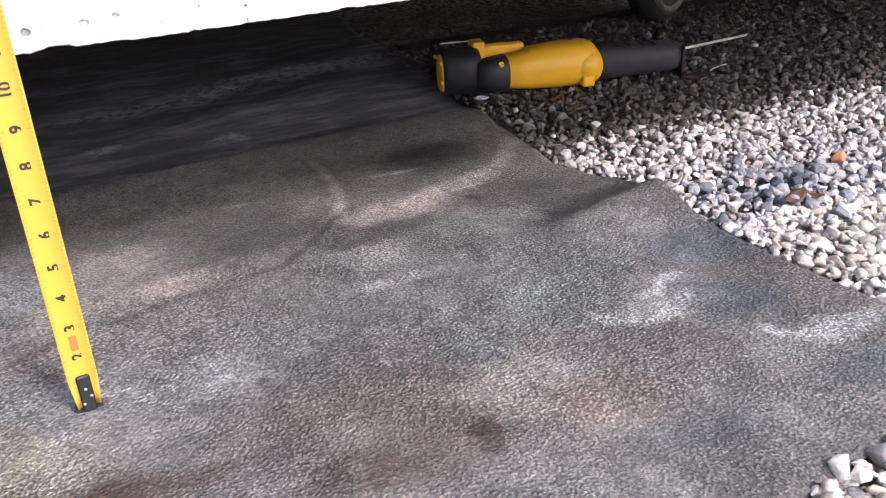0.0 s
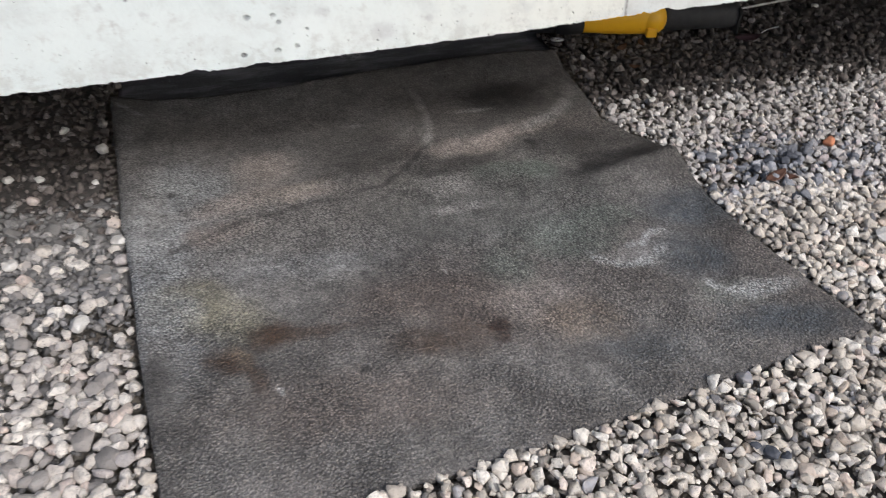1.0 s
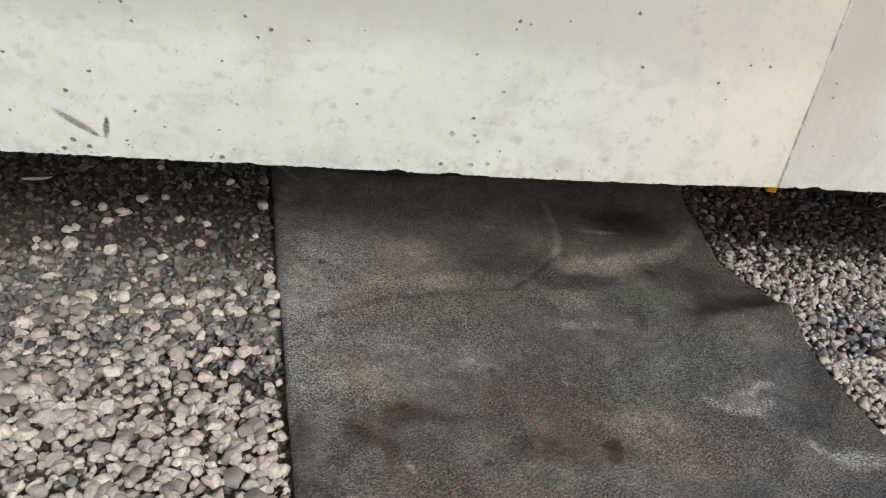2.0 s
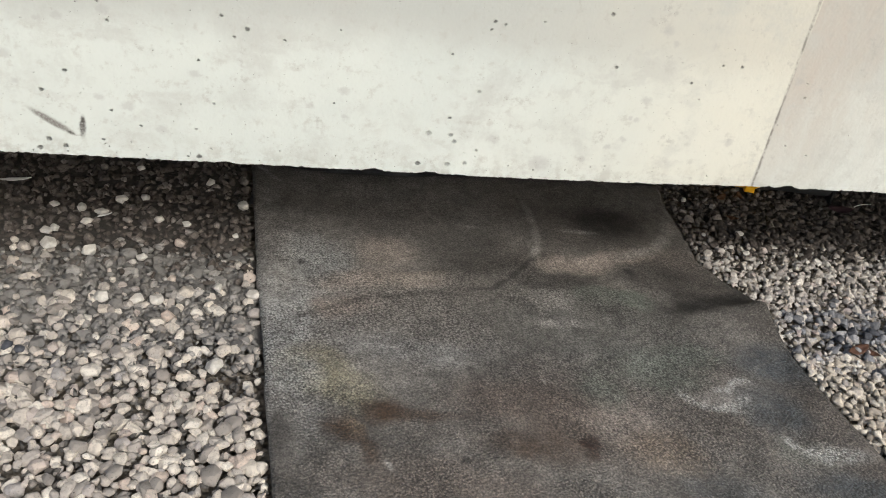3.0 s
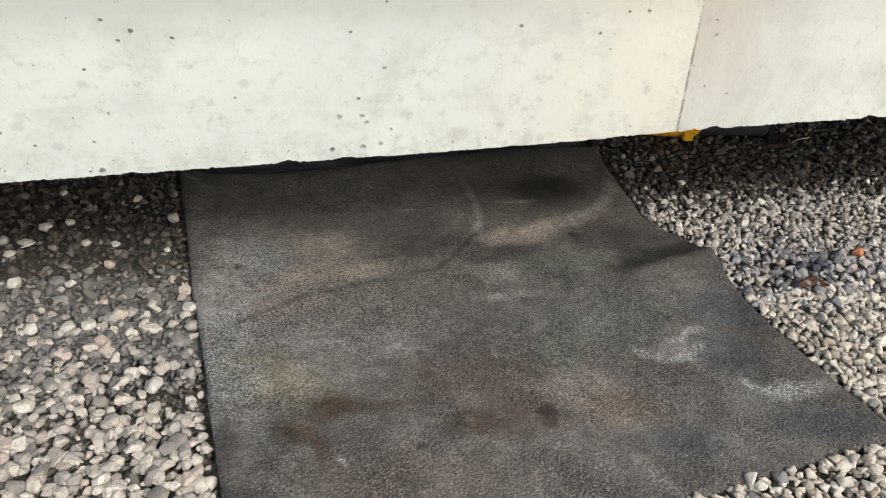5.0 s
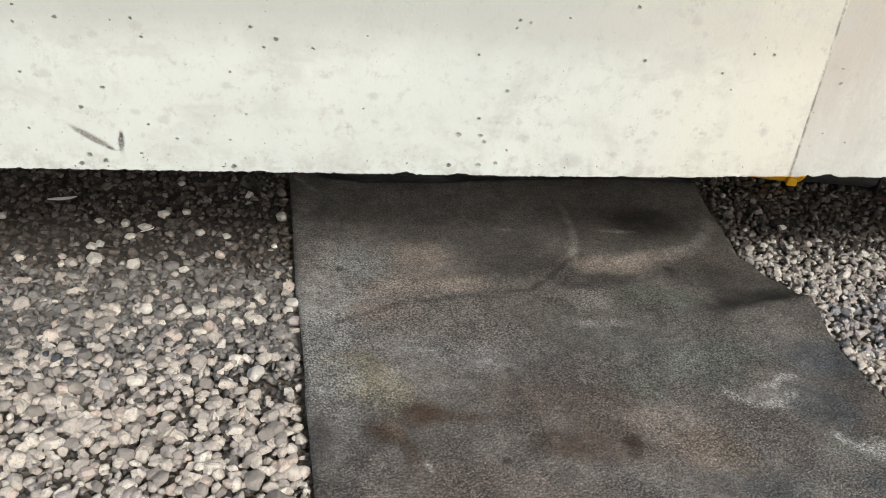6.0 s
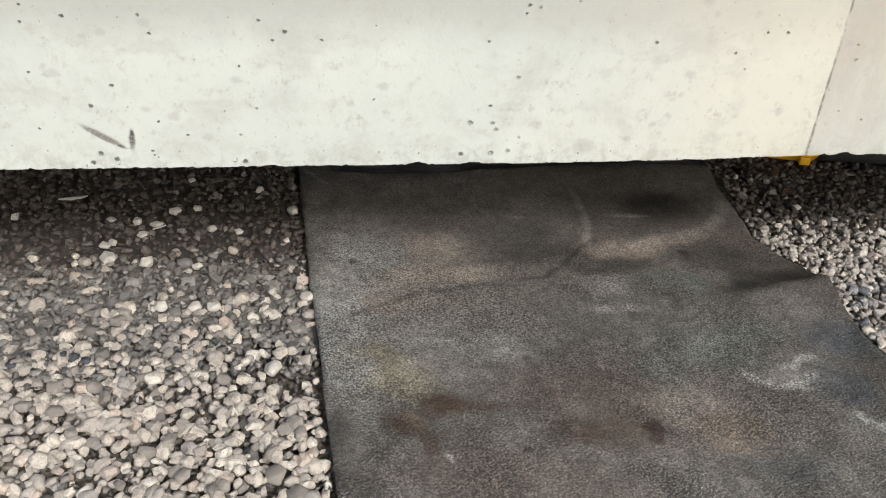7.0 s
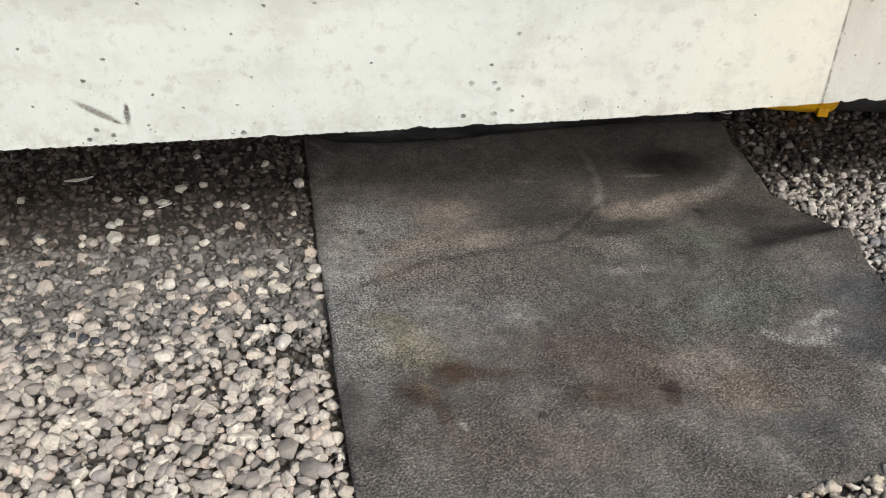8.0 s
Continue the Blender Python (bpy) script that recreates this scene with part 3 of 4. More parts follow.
def mat_height(x, y):
    z = 0.0035 * wobble(x, y, 0.3, 7) + 0.002 * wobble(x, y, 2.0, 19)
    z += 0.009 * math.exp(-(((x + 0.37) / 0.035) ** 2)) * (1.0 if y < 0.15 else math.exp(-(((y - 0.15) / 0.12) ** 2)))
    # a fold that runs in from the gravel edge
    along = (x - 0.43) / 0.12
    if along < 1:
        y0 = 0.105 + 0.10 * (x - 0.41)
        d = (y - y0) / (0.022 if y > y0 else 0.055)
        z += 0.019 * math.exp(-d * d) * math.exp(-along * along)
    z += 0.004 * math.exp(-(((y - 0.165 - 0.12 * (x + 0.2)) / 0.02) ** 2)) * math.exp(-(((x + 0.12) / 0.16) ** 2))
    return z


def ground():
    bm = bmesh.new()
    xs = [-400, -60, -12, -3] + [-1.5 + 0.1 * i for i in range(36)] + [3.5, 12, 60, 400]
    ys = [-400, -60, -12, -3] + [-1.4 + 0.1 * i for i in range(44)] + [5, 14, 60, 400]
    grid = [[bm.verts.new((x, y, -0.017 + (0.004 * wobble(x, y, 0, 5) if abs(x) < 3 and abs(y) < 4 and not (-0.6 < x < 0.6 and -0.5 < y < 1.6) else 0.0))) for x in xs] for y in ys]
    for a, b in zip(grid, grid[1:]):
        for i in range(len(xs) - 1):
            bm.faces.new((a[i], a[i + 1], b[i + 1], b[i]))
    return tagged(part("ground", bm, SOIL, smooth=True), "dark gritty soil under the gravel", "ground", kind="structure")


def slab_sheet(nx, ny, place, height, thick):
    """A sheet with an upper and a lower skin and closed edges."""
    bm = bmesh.new()
    tops, lows = [], []
    for j in range(ny + 1):
        ta, la = [], []
        for i in range(nx + 1):
            x, y = place(i / nx, j / ny)
            z = height(x, y)
            edge = min(i, nx - i, j, ny - j) == 0
            ta.append(bm.verts.new((x, y, z - (0.002 if edge else 0.0))))
            la.append(bm.verts.new((x, y, z - thick)))
        tops.append(ta)
        lows.append(la)
    for j in range(ny):
        for i in range(nx):
            bm.faces.new((tops[j][i], tops[j][i + 1], tops[j + 1][i + 1], tops[j + 1][i]))
            bm.faces.new((lows[j][i], lows[j + 1][i], lows[j + 1][i + 1], lows[j][i + 1]))
    rim = [(0, i) for i in range(nx)] + [(j, nx) for j in range(ny)] + [(ny, i) for i in range(nx, 0, -1)] + [(j, 0) for j in range(ny, 0, -1)]
    for (a, b), (c, d) in zip(rim, rim[1:] + rim[:1]):
        bm.faces.new((lows[a][b], lows[c][d], tops[c][d], tops[a][b]))
    return bm


def rubber_mat():
    def place(u, v):
        x = -0.38 + 0.80 * u
        y = (1 - v) * float(mat_front(x)) + v * float(mat_back(x))
        left, right = float(mat_left(y)), float(mat_right(y))
        x = left + (right - left) * u
        y = (1 - v) * float(mat_front(x)) + v * float(mat_back(x))
        ragged = 0.0018 * wobble(x, y, 5, 40)
        return x + (ragged if u in (0.0, 1.0) else 0), y + (ragged if v in (0.0, 1.0) else 0)

    bm = slab_sheet(110, 120, place, mat_height, 0.013)
    return tagged(part("rubber_mat", bm, RUBBER, smooth=True), "worn dark grey rubber mat, dusty and stained, lying on gravel", "mat")


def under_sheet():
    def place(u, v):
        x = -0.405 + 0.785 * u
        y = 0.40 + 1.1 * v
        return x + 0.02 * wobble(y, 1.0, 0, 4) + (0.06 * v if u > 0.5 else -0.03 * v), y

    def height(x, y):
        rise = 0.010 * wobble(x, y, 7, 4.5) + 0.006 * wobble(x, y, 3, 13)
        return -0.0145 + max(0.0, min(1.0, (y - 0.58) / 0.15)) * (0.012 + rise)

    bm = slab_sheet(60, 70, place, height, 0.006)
    return tagged(part("black_sheet", bm, SHEET, smooth=True), "dusty black membrane sheet under the raised concrete, streaks of light painted on", "sheet")


# ---- concrete ----
def concrete_block(name, x0, x1, material, label, seed, set_back=0.0):
    """A block with a chipped lower edge; its face lies at y = 0."""
    rnd = random.Random(seed)
    xs, x = [], x0
    while x < x1 - 1e-6:
        xs.append(x)
        x += 0.004 if -1.0 < x < 1.3 else 0.15
    xs.append(x1)
    bm = bmesh.new()

    def low(x):
        z = float(np.interp(x, [-0.7, -0.1, 0.1, 0.2, 0.4], [0.2675, 0.270, 0.273, 0.2765, 0.2785]))
        chip = max(0.0, wobble(x, 3.1, seed, 30) - 0.12) * 0.006 + abs(wobble(x, 1.7, seed, 110)) * 0.0022 + max(0.0, wobble(x, 6.3, seed, 240) - 0.25) * 0.006
        return z + chip

    cols = []
    for x in xs:
        z = low(x)
        end = 0.0
        prof = [(2.6, 0.29), (0.012 + 0.004 * wobble(x, 5, 1, 60), z + 0.001), (0.003, z + 0.0005), (0.0, z + 0.0012 + 0.0016 * abs(wobble(x, 8, seed, 140)))]
        prof += [(0.0006 * wobble(x, zz, 2, 9), zz) for zz in (0.30, 0.33, 0.37, 0.41, 0.46, 0.52, 0.62, 0.8, 1.1)] + [(0.0, 1.35), (2.6, 1.35)]
        col = []
        for y, zz in prof:
            wob = 0.0012 * wobble(zz, 1, 4, 45) + 0.0165 * (zz - 0.28) if 0.2284 < x < 0.2286 else 0.0
            col.append(bm.verts.new((x + end + wob, y + set_back, zz)))
        cols.append(col)
    for a, b in zip(cols, cols[1:]):
        for i in range(len(a)):
            j = (i + 1) % len(a)
            bm.faces.new((a[i], b[i], b[j], a[j]))
    bm.faces.new(cols[0])
    bm.faces.new(list(reversed(cols[-1])))
    bmesh.ops.recalc_face_normals(bm, faces=bm.faces)
    return tagged(part(name, bm, material), label, "concrete block")


# ---- gravel ----
def stone_shapes(count, seed, points, bevel, flat):
    rnd = random.Random(seed)
    shapes = []
    for _ in range(count):
        bm = bmesh.new()
        sx, sy, sz = rnd.uniform(0.85, 1.2), rnd.uniform(0.70, 1.0), rnd.uniform(flat, flat + 0.32)
        for _ in range(points):
            v = Vector((rnd.gauss(0, 1), rnd.gauss(0, 1), rnd.gauss(0, 1))).normalized() * rnd.uniform(0.84, 1.06)
            bm.verts.new((v.x * sx, v.y * sy, v.z * sz))
        r = bmesh.ops.convex_hull(bm, input=bm.verts)
        bmesh.ops.delete(bm, geom=[g for g in r["geom_interior"] if isinstance(g, bmesh.types.BMVert)], context="VERTS")
        if bevel:
            bmesh.ops.dissolve_limit(bm, angle_limit=radians(14), verts=bm.verts, edges=bm.edges)
            bmesh.ops.bevel(bm, geom=bm.edges[:], offset=bevel, segments=1, profile=0.5, affect="EDGES", clamp_overlap=True)
        bmesh.ops.triangulate(bm, faces=bm.faces)
        bm.verts.index_update()
        shapes.append((np.array([v.co[:] for v in bm.verts]) * 0.5, np.array([[v.index for v in f.verts] for f in bm.faces])))
        bm.free()
    return shapes


ROUNDED = stone_shapes(30, 3, 22, 0.070, 0.50)
ANGULAR = stone_shapes(30, 5, 11, 0.045, 0.58)
CHIPS = stone_shapes(14, 8, 9, 0.0, 0.50)
CHUNKY = stone_shapes(30, 21, 12, 0.050, 0.60)


def on_mat(x, y, margin):
    inside = (x > mat_left(y) - 0.007) & (x < mat_right(y) + 0.004) & (y > mat_front(x) - 0.001) & (y < mat_back(x) - margin)
    return inside | ((x > -0.405 + margin) & (x < 0.385 - margin) & (y > 0.40) & (y < 1.5))


def gravel_bed(name, label, material, region, step, size, shapes, seed, depth, keep=None, loose=None):
    """Stones strewn over a jittered grid; those in the loose stretch lie apart, the rest are joined."""
    rng = np.random.default_rng(seed)
    x0, x1, y0, y1 = region
    gx, gy = np.meshgrid(np.arange(x0, x1, step), np.arange(y0, y1, step))
    gx = gx + rng.uniform(-0.5, 0.5, gx.shape) * step
    gy = gy + rng.uniform(-0.5, 0.5, gy.shape) * step
    x, y = gx.ravel(), gy.ravel()
    ok = ~on_mat(x, y, 0.002)
    if keep is not None:
        ok &= keep(x, y, rng)
    x, y = x[ok], y[ok]
    n = len(x)
    scale = size * np.clip(rng.lognormal(0.0, 0.34, n), 0.5, 1.75)
    z = depth + rng.uniform(-0.004, 0.003, n) + np.minimum(0.004, 0.25 * scale)
    a, tilt, turn = rng.uniform(0, 6.283, n), rng.normal(0, 0.42, n), rng.uniform(0, 6.283, n)
    which = rng.integers(0, len(shapes), n)
    verts, faces, start = [], [], 0
    ca, sa, ct, st, cb, sb = np.cos(a), np.sin(a), np.cos(tilt), np.sin(tilt), np.cos(turn), np.sin(turn)
    one, nil = np.ones(n), np.zeros(n)
    rz = np.stack([np.stack([ca, -sa, nil], -1), np.stack([sa, ca, nil], -1), np.stack([nil, nil, one], -1)], 1)
    rx = np.stack([np.stack([one, nil, nil], -1), np.stack([nil, ct, -st], -1), np.stack([nil, st, ct], -1)], 1)
    rt = np.stack([np.stack([cb, -sb, nil], -1), np.stack([sb, cb, nil], -1), np.stack([nil, nil, one], -1)], 1)
    rot = rz @ rx @ rt
    apart = np.zeros(n, bool)
    if loose is not None:
        inside = np.nonzero((x > loose[0]) & (x < loose[1]) & (y > loose[2]) & (y < loose[3]))[0]
        apart[inside[:300]] = True
    for s, (sv, sf) in enumerate(shapes):
        idx = np.nonzero((which == s) & ~apart)[0]
        if not len(idx):
            continue
        v = np.einsum("nij,vj->nvi", rot[idx], sv) * scale[idx, None, None] + np.stack([x[idx], y[idx], z[idx]], -1)[:, None]
        f = sf[None] + (start + np.arange(len(idx)) * len(sv))[:, None, None]
        verts.append(v.reshape(-1, 3))
        faces.append(f.reshape(-1, 3))
        start += len(idx) * len(sv)
    verts, faces = np.concatenate(verts), np.concatenate(faces)
    me = bpy.data.meshes.new(name)
    me.vertices.add(len(verts))
    me.vertices.foreach_set("co", verts.ravel().astype(np.float32))
    me.loops.add(faces.size)
    me.loops.foreach_set("vertex_index", faces.ravel().astype(np.int32))
    me.polygons.add(len(faces))
    me.polygons.foreach_set("loop_start", np.arange(0, faces.size, 3, dtype=np.int32))
    me.update(calc_edges=True)
    me.materials.append(material)
    bed = tagged(new(name, me), label, "gravel", kind="stuff")
    shared = {}
    for i in np.nonzero(apart)[0]:
        w = int(which[i])
        if w not in shared:
            shared[w] = bpy.data.meshes.new("stone")
            shared[w].from_pydata(shapes[w][0].tolist(), [], shapes[w][1].tolist())
            shared[w].materials.append(material)
        stone = new("stone", shared[w])
        stone.parent = bed
        turned = Matrix(rot[i].tolist()).to_4x4()
        stone.matrix_world = Matrix.Translation((float(x[i]), float(y[i]), float(z[i]))) @ turned @ Matrix.Scale(float(scale[i]), 4)
    return bed


def blue_zone(x, y):
    return np.exp(-((((x - 0.55) - 0.0) / 0.12) ** 2 + ((y - 0.045) / 0.06) ** 2))


def loose_stone(name, x, y, size, material, label, seed, z=0.004, group="", flat=1.0):
    sv, sf = ROUNDED[seed % len(ROUNDED)]
    me = bpy.data.meshes.new(name)
    turn = Matrix.Rotation(seed * 1.7, 3, "Z")
    me.from_pydata([tuple(turn @ Vector((p[0] * size, p[1] * size, p[2] * size * flat))) for p in sv.tolist()], [], sf.tolist())
    me.materials.append(material)
    ob = new(name, me)
    ob.location = (x, y, z)
    return tagged(ob, label, "stone", group)


# ---- the power saw ----
def power_saw():
    root = new("reciprocating_saw")
    tagged(root, "yellow and black cordless saw lying on the gravel under the concrete", "power tool")
    root.matrix_world = pose(0.355, 0.603, 0.034, 0, 0, -13.2)
    bm = bmesh.new()
    loft(bm, [oval(0.104, -0.011, 0.0, 0.018, 0.022), oval(0.109, -0.010, 0.0, 0.025, 0.028), oval(0.136, -0.008, 0.0, 0.027, 0.030), oval(0.152, -0.002, 0.001, 0.035, 0.034), oval(0.200, 0.0, 0.002, 0.039, 0.037),
              oval(0.243, 0.0, 0.002, 0.040, 0.037), oval(0.254, 0.0, 0.002, 0.037, 0.035), oval(0.261, 0.0, 0.002, 0.030, 0.030)])
    body = part("body", bm, YELLOW, root, "yellow moulded plastic housing", True)
    bm = box(bmesh.new(), 0.231, 0.252, -0.046, -0.030, -0.030, -0.012, 0.003)
    part("lug", bm, YELLOW, body)
    bm = box(bmesh.new(), 0.233, 0.250, 0.030, 0.044, -0.012, 0.012, 0.003)
    part("lug", bm, YELLOW, body)
    for name, label, cx, cy, cz, tilt, long, wide in [("switch", "dark selector switch", 0.128, -0.020, 0.0258, 31, 0.015, 0.0050), ("seam", "", 0.163, -0.015, 0.0326, 21, 0.034, 0.0016),
                                                      ("seam", "", 0.150, -0.031, 0.0190, 50, 0.016, 0.0014), ("vent", "", 0.226, 0.006, 0.0392, -8, 0.010, 0.0028),
                                                      ("vent", "", 0.226, -0.036, -0.0140, 112, 0.014, 0.0026), ("vent", "", 0.135, -0.033, -0.0080, 105, 0.009, 0.0024)]:
        slot = part(name, box(bmesh.new(), -long / 2, long / 2, -wide / 2, wide / 2, -0.0012, 0.0012, 0.0004, 1), BLACK, body, label)
        slot.matrix_basis = pose(cx, cy, cz, tilt, -4, 0)
    bm = bmesh.new()
    bmesh.ops.create_uvsphere(bm, u_segments=28, v_segments=16, radius=1.0)
    bmesh.ops.scale(bm, vec=(0.031, 0.034, 0.034), verts=bm.verts)
    cover = part("gear_cover", bm, YELLOW, body, "round yellow gear cover", True)
    cover.matrix_basis = pose(0.246, -0.011, -0.001)
    bm = bmesh.new()
    loft(bm, [oval(0.252, 0, 0.0, 0.032, 0.031), oval(0.29, 0, -0.001, 0.031, 0.029), oval(0.37, 0, -0.002, 0.027, 0.026), oval(0.405, 0, -0.002, 0.026, 0.025), oval(0.418, 0, -0.002, 0.021, 0.021)])
    part("nose_boot", bm, DARK_GREY, root, "dark grey rubber nose boot", True)
    bm = box(bmesh.new(), 0.414, 0.419, -0.027, 0.026, -0.036, 0.016, 0.002)
    part("shoe", bm, BLACK, root, "dark guide shoe")
    bm = box(bmesh.new(), 0.0, 0.215, -0.0006, 0.0006, -0.0032, 0.0032, 0.0003, 1)
    blade = part("blade", bm, BRIGHT, root, "thin pale steel saw blade")
    blade.matrix_basis = pose(0.415, 0.006, 0.003, 35, 2.6, 26)
    # rear grip and battery
    bm = bmesh.new()
    loft(bm, [oval(0.006, 0.018, 0.003, 0.033, 0.034), oval(0.012, 0.018, 0.003, 0.038, 0.038), oval(0.055, 0.012, 0.003, 0.040, 0.039), oval(0.066, 0.010, 0.003, 0.036, 0.036)])
    part("battery", bm, BLACK, root, "black battery pack", True)
    bm = bmesh.new()
    loft(bm, [oval(0.060, -0.016, -0.002, 0.022, 0.026), oval(0.085, -0.014, -0.002, 0.026, 0.029), oval(0.106, -0.012, -0.001, 0.027, 0.030), oval(0.112, -0.012, -0.001, 0.022, 0.026)])
    grip = part("grip", bm, BLACK, root, "black rear grip", True)
    bm = bmesh.new()
    bmesh.ops.create_cone(bm, cap_ends=True, segments=20, radius1=0.0055, radius2=0.0045, depth=0.004)
    cap = part("screw_cap", bm, YELLOW, grip)
    cap.matrix_basis = pose(0.096, -0.033, 0.018, 52, 0, 0)
    bm = bmesh.new()
    loft(bm, [oval(0.001, 0.014, -0.001, 0.014, 0.022), oval(0.003, 0.014, 0.000, 0.022, 0.028), oval(0.0065, 0.014, 0.001, 0.026, 0.031), oval(0.008, 0.014, 0.001, 0.024, 0.029)])
    part("end_cap", bm, YELLOW, root, "yellow strip round the battery end", True)
    bm = bmesh.new()
    box(bm, 0.058, 0.080, 0.006, 0.040, 0.012, 0.0475, 0.004)
    box(bm, 0.072, 0.150, 0.014, 0.036, 0.010, 0.0390, 0.006)
    part("handle_bow", bm, YELLOW, root, "yellow handle bow")
    for dy, dz, long in ((0.040, 0.020, 0.010), (-0.018, 0.022, 0.012), (-0.022, -0.010, 0.012)):
        clip = part("battery_clip", box(bmesh.new(), 0.0, long, -0.004, 0.004, -0.003, 0.003, 0.0012), YELLOW, root)
        clip.matrix_basis = pose(0.001, 0.014 + dy * 0.85, dz)
    for i in range(4):
        rib = part("rib", box(bmesh.new(), -0.0012, 0.0012, -0.020, 0.014, -0.001, 0.002, 0.0006, 1), BLACK, root)
        rib.matrix_basis = pose(0.300 + 0.022 * i, -0.004, 0.0265 - 0.0009 * i, 0, 3, 0)
    bm = box(bmesh.new(), 0.010, 0.072, 0.034, 0.037, 0.0435, 0.0460, 0.0006, 1)
    part("belt_clip", bm, STEEL, root, "thin steel hanging clip")
    # steel ring added to stand for a white reflection under the grip
    bm = bmesh.new()
    ring = [[(0.058 + 0.011 * math.cos(a) + 0.0022 * math.cos(b) * math.cos(a), -0.048 + 0.006 * math.sin(a) + 0.0022 * math.cos(b) * math.sin(a), -0.028 + 0.0022 * math.sin(b))
             for b in [2 * math.pi * j / 8 for j in range(8)]] for a in [2 * math.pi * i / 24 for i in range(25)]]
    loft(bm, ring, caps=False)
    part("lock_ring", bm, STEEL, root, "bright ring modelled in place of a reflection", True)
    return root


def drum():
    """The dark round drum that stands in the shade behind the saw."""
    root = new("wheel")
    tagged(root, "dark wheel with a pale grey rim standing in the shade", "wheel")
    root.matrix_world = pose(1.01, 0.875, 0.125, 90, 0, 28)
    prof = [(0.06, -0.03), (0.10, -0.034), (0.120, -0.026), (0.124, 0.0), (0.120, 0.026), (0.10, 0.034), (0.06, 0.03)]
    bm = bmesh.new()
    rings = [[(r * math.cos(a), r * math.sin(a), z) for a in [2 * math.pi * i / 48 for i in range(48)]] for r, z in prof]
    loft(bm, rings)
    part("tyre", bm, DARK_GREY, root, "black rubber tyre", True)
    bm = bmesh.new()
    rings = [[(r * math.cos(a), r * math.sin(a), z) for a in [2 * math.pi * i / 48 for i in range(48)]] for r, z in [(0.088, 0.030), (0.098, 0.037), (0.106, 0.037), (0.111, 0.031)]]
    loft(bm, rings, caps=False)
    part("rim", bm, DULL_STEEL, root, "pale grey rim", True)
    return root


# ---- the tape measure ----
def text_mesh(body, size):
    cu = bpy.data.curves.new("digits", "FONT")
    cu.body, cu.size, cu.align_x, cu.align_y = body, size, "CENTER", "CENTER"
    cu.extrude, cu.resolution_u, cu.offset = 0.00008, 3, 0.00035
    ob = bpy.data.objects.new("digits", cu)
    scene.collection.objects.link(ob)
    me = bpy.data.meshes.new_from_object(ob.evaluated_get(bpy.context.evaluated_depsgraph_get()))
    bpy.data.objects.remove(ob)
    return me


INCH = 0.0254


def tape_measure():
    root = new("tape_measure")
    tagged(root, "yellow steel tape measure pulled out, hook end down", "tape measure")
    length, half, sag = 0.50, 0.0106, 0.0042
    bm = bmesh.new()
    cols = []
    for j in range(41):
        z = 0.006 + (length - 0.006) * j / 40
        wide = half * min(1.0, 0.80 + 0.20 * (z - 0.006) / 0.025)
        front = [bm.verts.new((wide * u, -sag * u * u, z)) for u in np.linspace(-1, 1, 11)]
        back = [bm.verts.new((wide * u, -sag * u * u + 0.0004, z)) for u in np.linspace(1, -1, 11)]
        cols.append(front + back)
    for a, b in zip(cols, cols[1:]):
        for i in range(22):
            bm.faces.new((a[i], a[(i + 1) % 22], b[(i + 1) % 22], b[i]))
    bm.faces.new(cols[0])
    bm.faces.new(list(reversed(cols[-1])))
    bmesh.ops.recalc_face_normals(bm, faces=bm.faces)
    blade = part("blade", bm, TAPE_YELLOW, root, "yellow printed steel blade", True)
    for k in range(2, 19):
        me = text_mesh(str(k), 0.0108)
        me.materials.append(INK)
        d = new("numeral", me)
        d.parent = blade
        m = Matrix(((0, -1, 0, 0.001), (0, 0, -1, -0.0004), (1, 0, 0, k * INCH), (0, 0, 0, 1)))
        d.matrix_basis = m
    bm = bmesh.new()
    for k in range(10, int(length / INCH * 8)):
        z = k * INCH / 8
        long = 0.0040 if k % 8 == 0 else 0.0028 if k % 4 == 0 else 0.0018
        for side in (-1, 1):
            u0, u1 = side * half * 0.98, side * (half * 0.98 - long)
            y0, y1 = -sag * (u0 / half) ** 2 - 0.0003, -sag * (u1 / half) ** 2 - 0.0003
            vs = [bm.verts.new(p) for p in ((u0, y0, z - 0.00022), (u1, y1, z - 0.00022), (u1, y1, z + 0.00022), (u0, y0, z + 0.00022))]
            bm.faces.new(vs)
    part("graduations", bm, FADED, blade, "fine brown graduation marks")
    bm = box(bmesh.new(), -0.0022, 0.0030, -0.0008, -0.0004, 2.22 * INCH, 2.72 * INCH)
    part("red_mark", bm, RED_INK, blade, "small red printed mark")
    bm = box(bmesh.new(), -0.0050, 0.0050, -0.0030, -0.0006, 0.001, 0.034, 0.0020, 3)
    hook = part("hook", bm, BLACK, root, "dark steel end hook with rivets")
    bm = box(bmesh.new(), -0.0105, 0.0105, -0.002, 0.010, -0.001, 0.0012, 0.0004)
    part("lip", bm, DULL_STEEL, hook)
    for x, z in ((-0.003, 0.009), (0.003, 0.015), (0.0, 0.022)):
        bm = bmesh.new()
        bmesh.ops.create_uvsphere(bm, u_segments=10, v_segments=6, radius=0.0013)
        r = part("rivet", bm, STEEL, hook, smooth=True)
        r.matrix_basis = pose(x, -0.0030, z)
    bm = box(bmesh.new(), -0.017, 0.017, -0.012, 0.056, length - 0.01, length + 0.062, 0.010, 3)
    case = part("case", bm, BLACK, root, "rounded black case", True)
    bm = box(bmesh.new(), -0.0185, 0.0185, 0.004, 0.042, length + 0.006, length + 0.046, 0.008, 3)
    part("side_plate", bm, YELLOW, case)
    return root


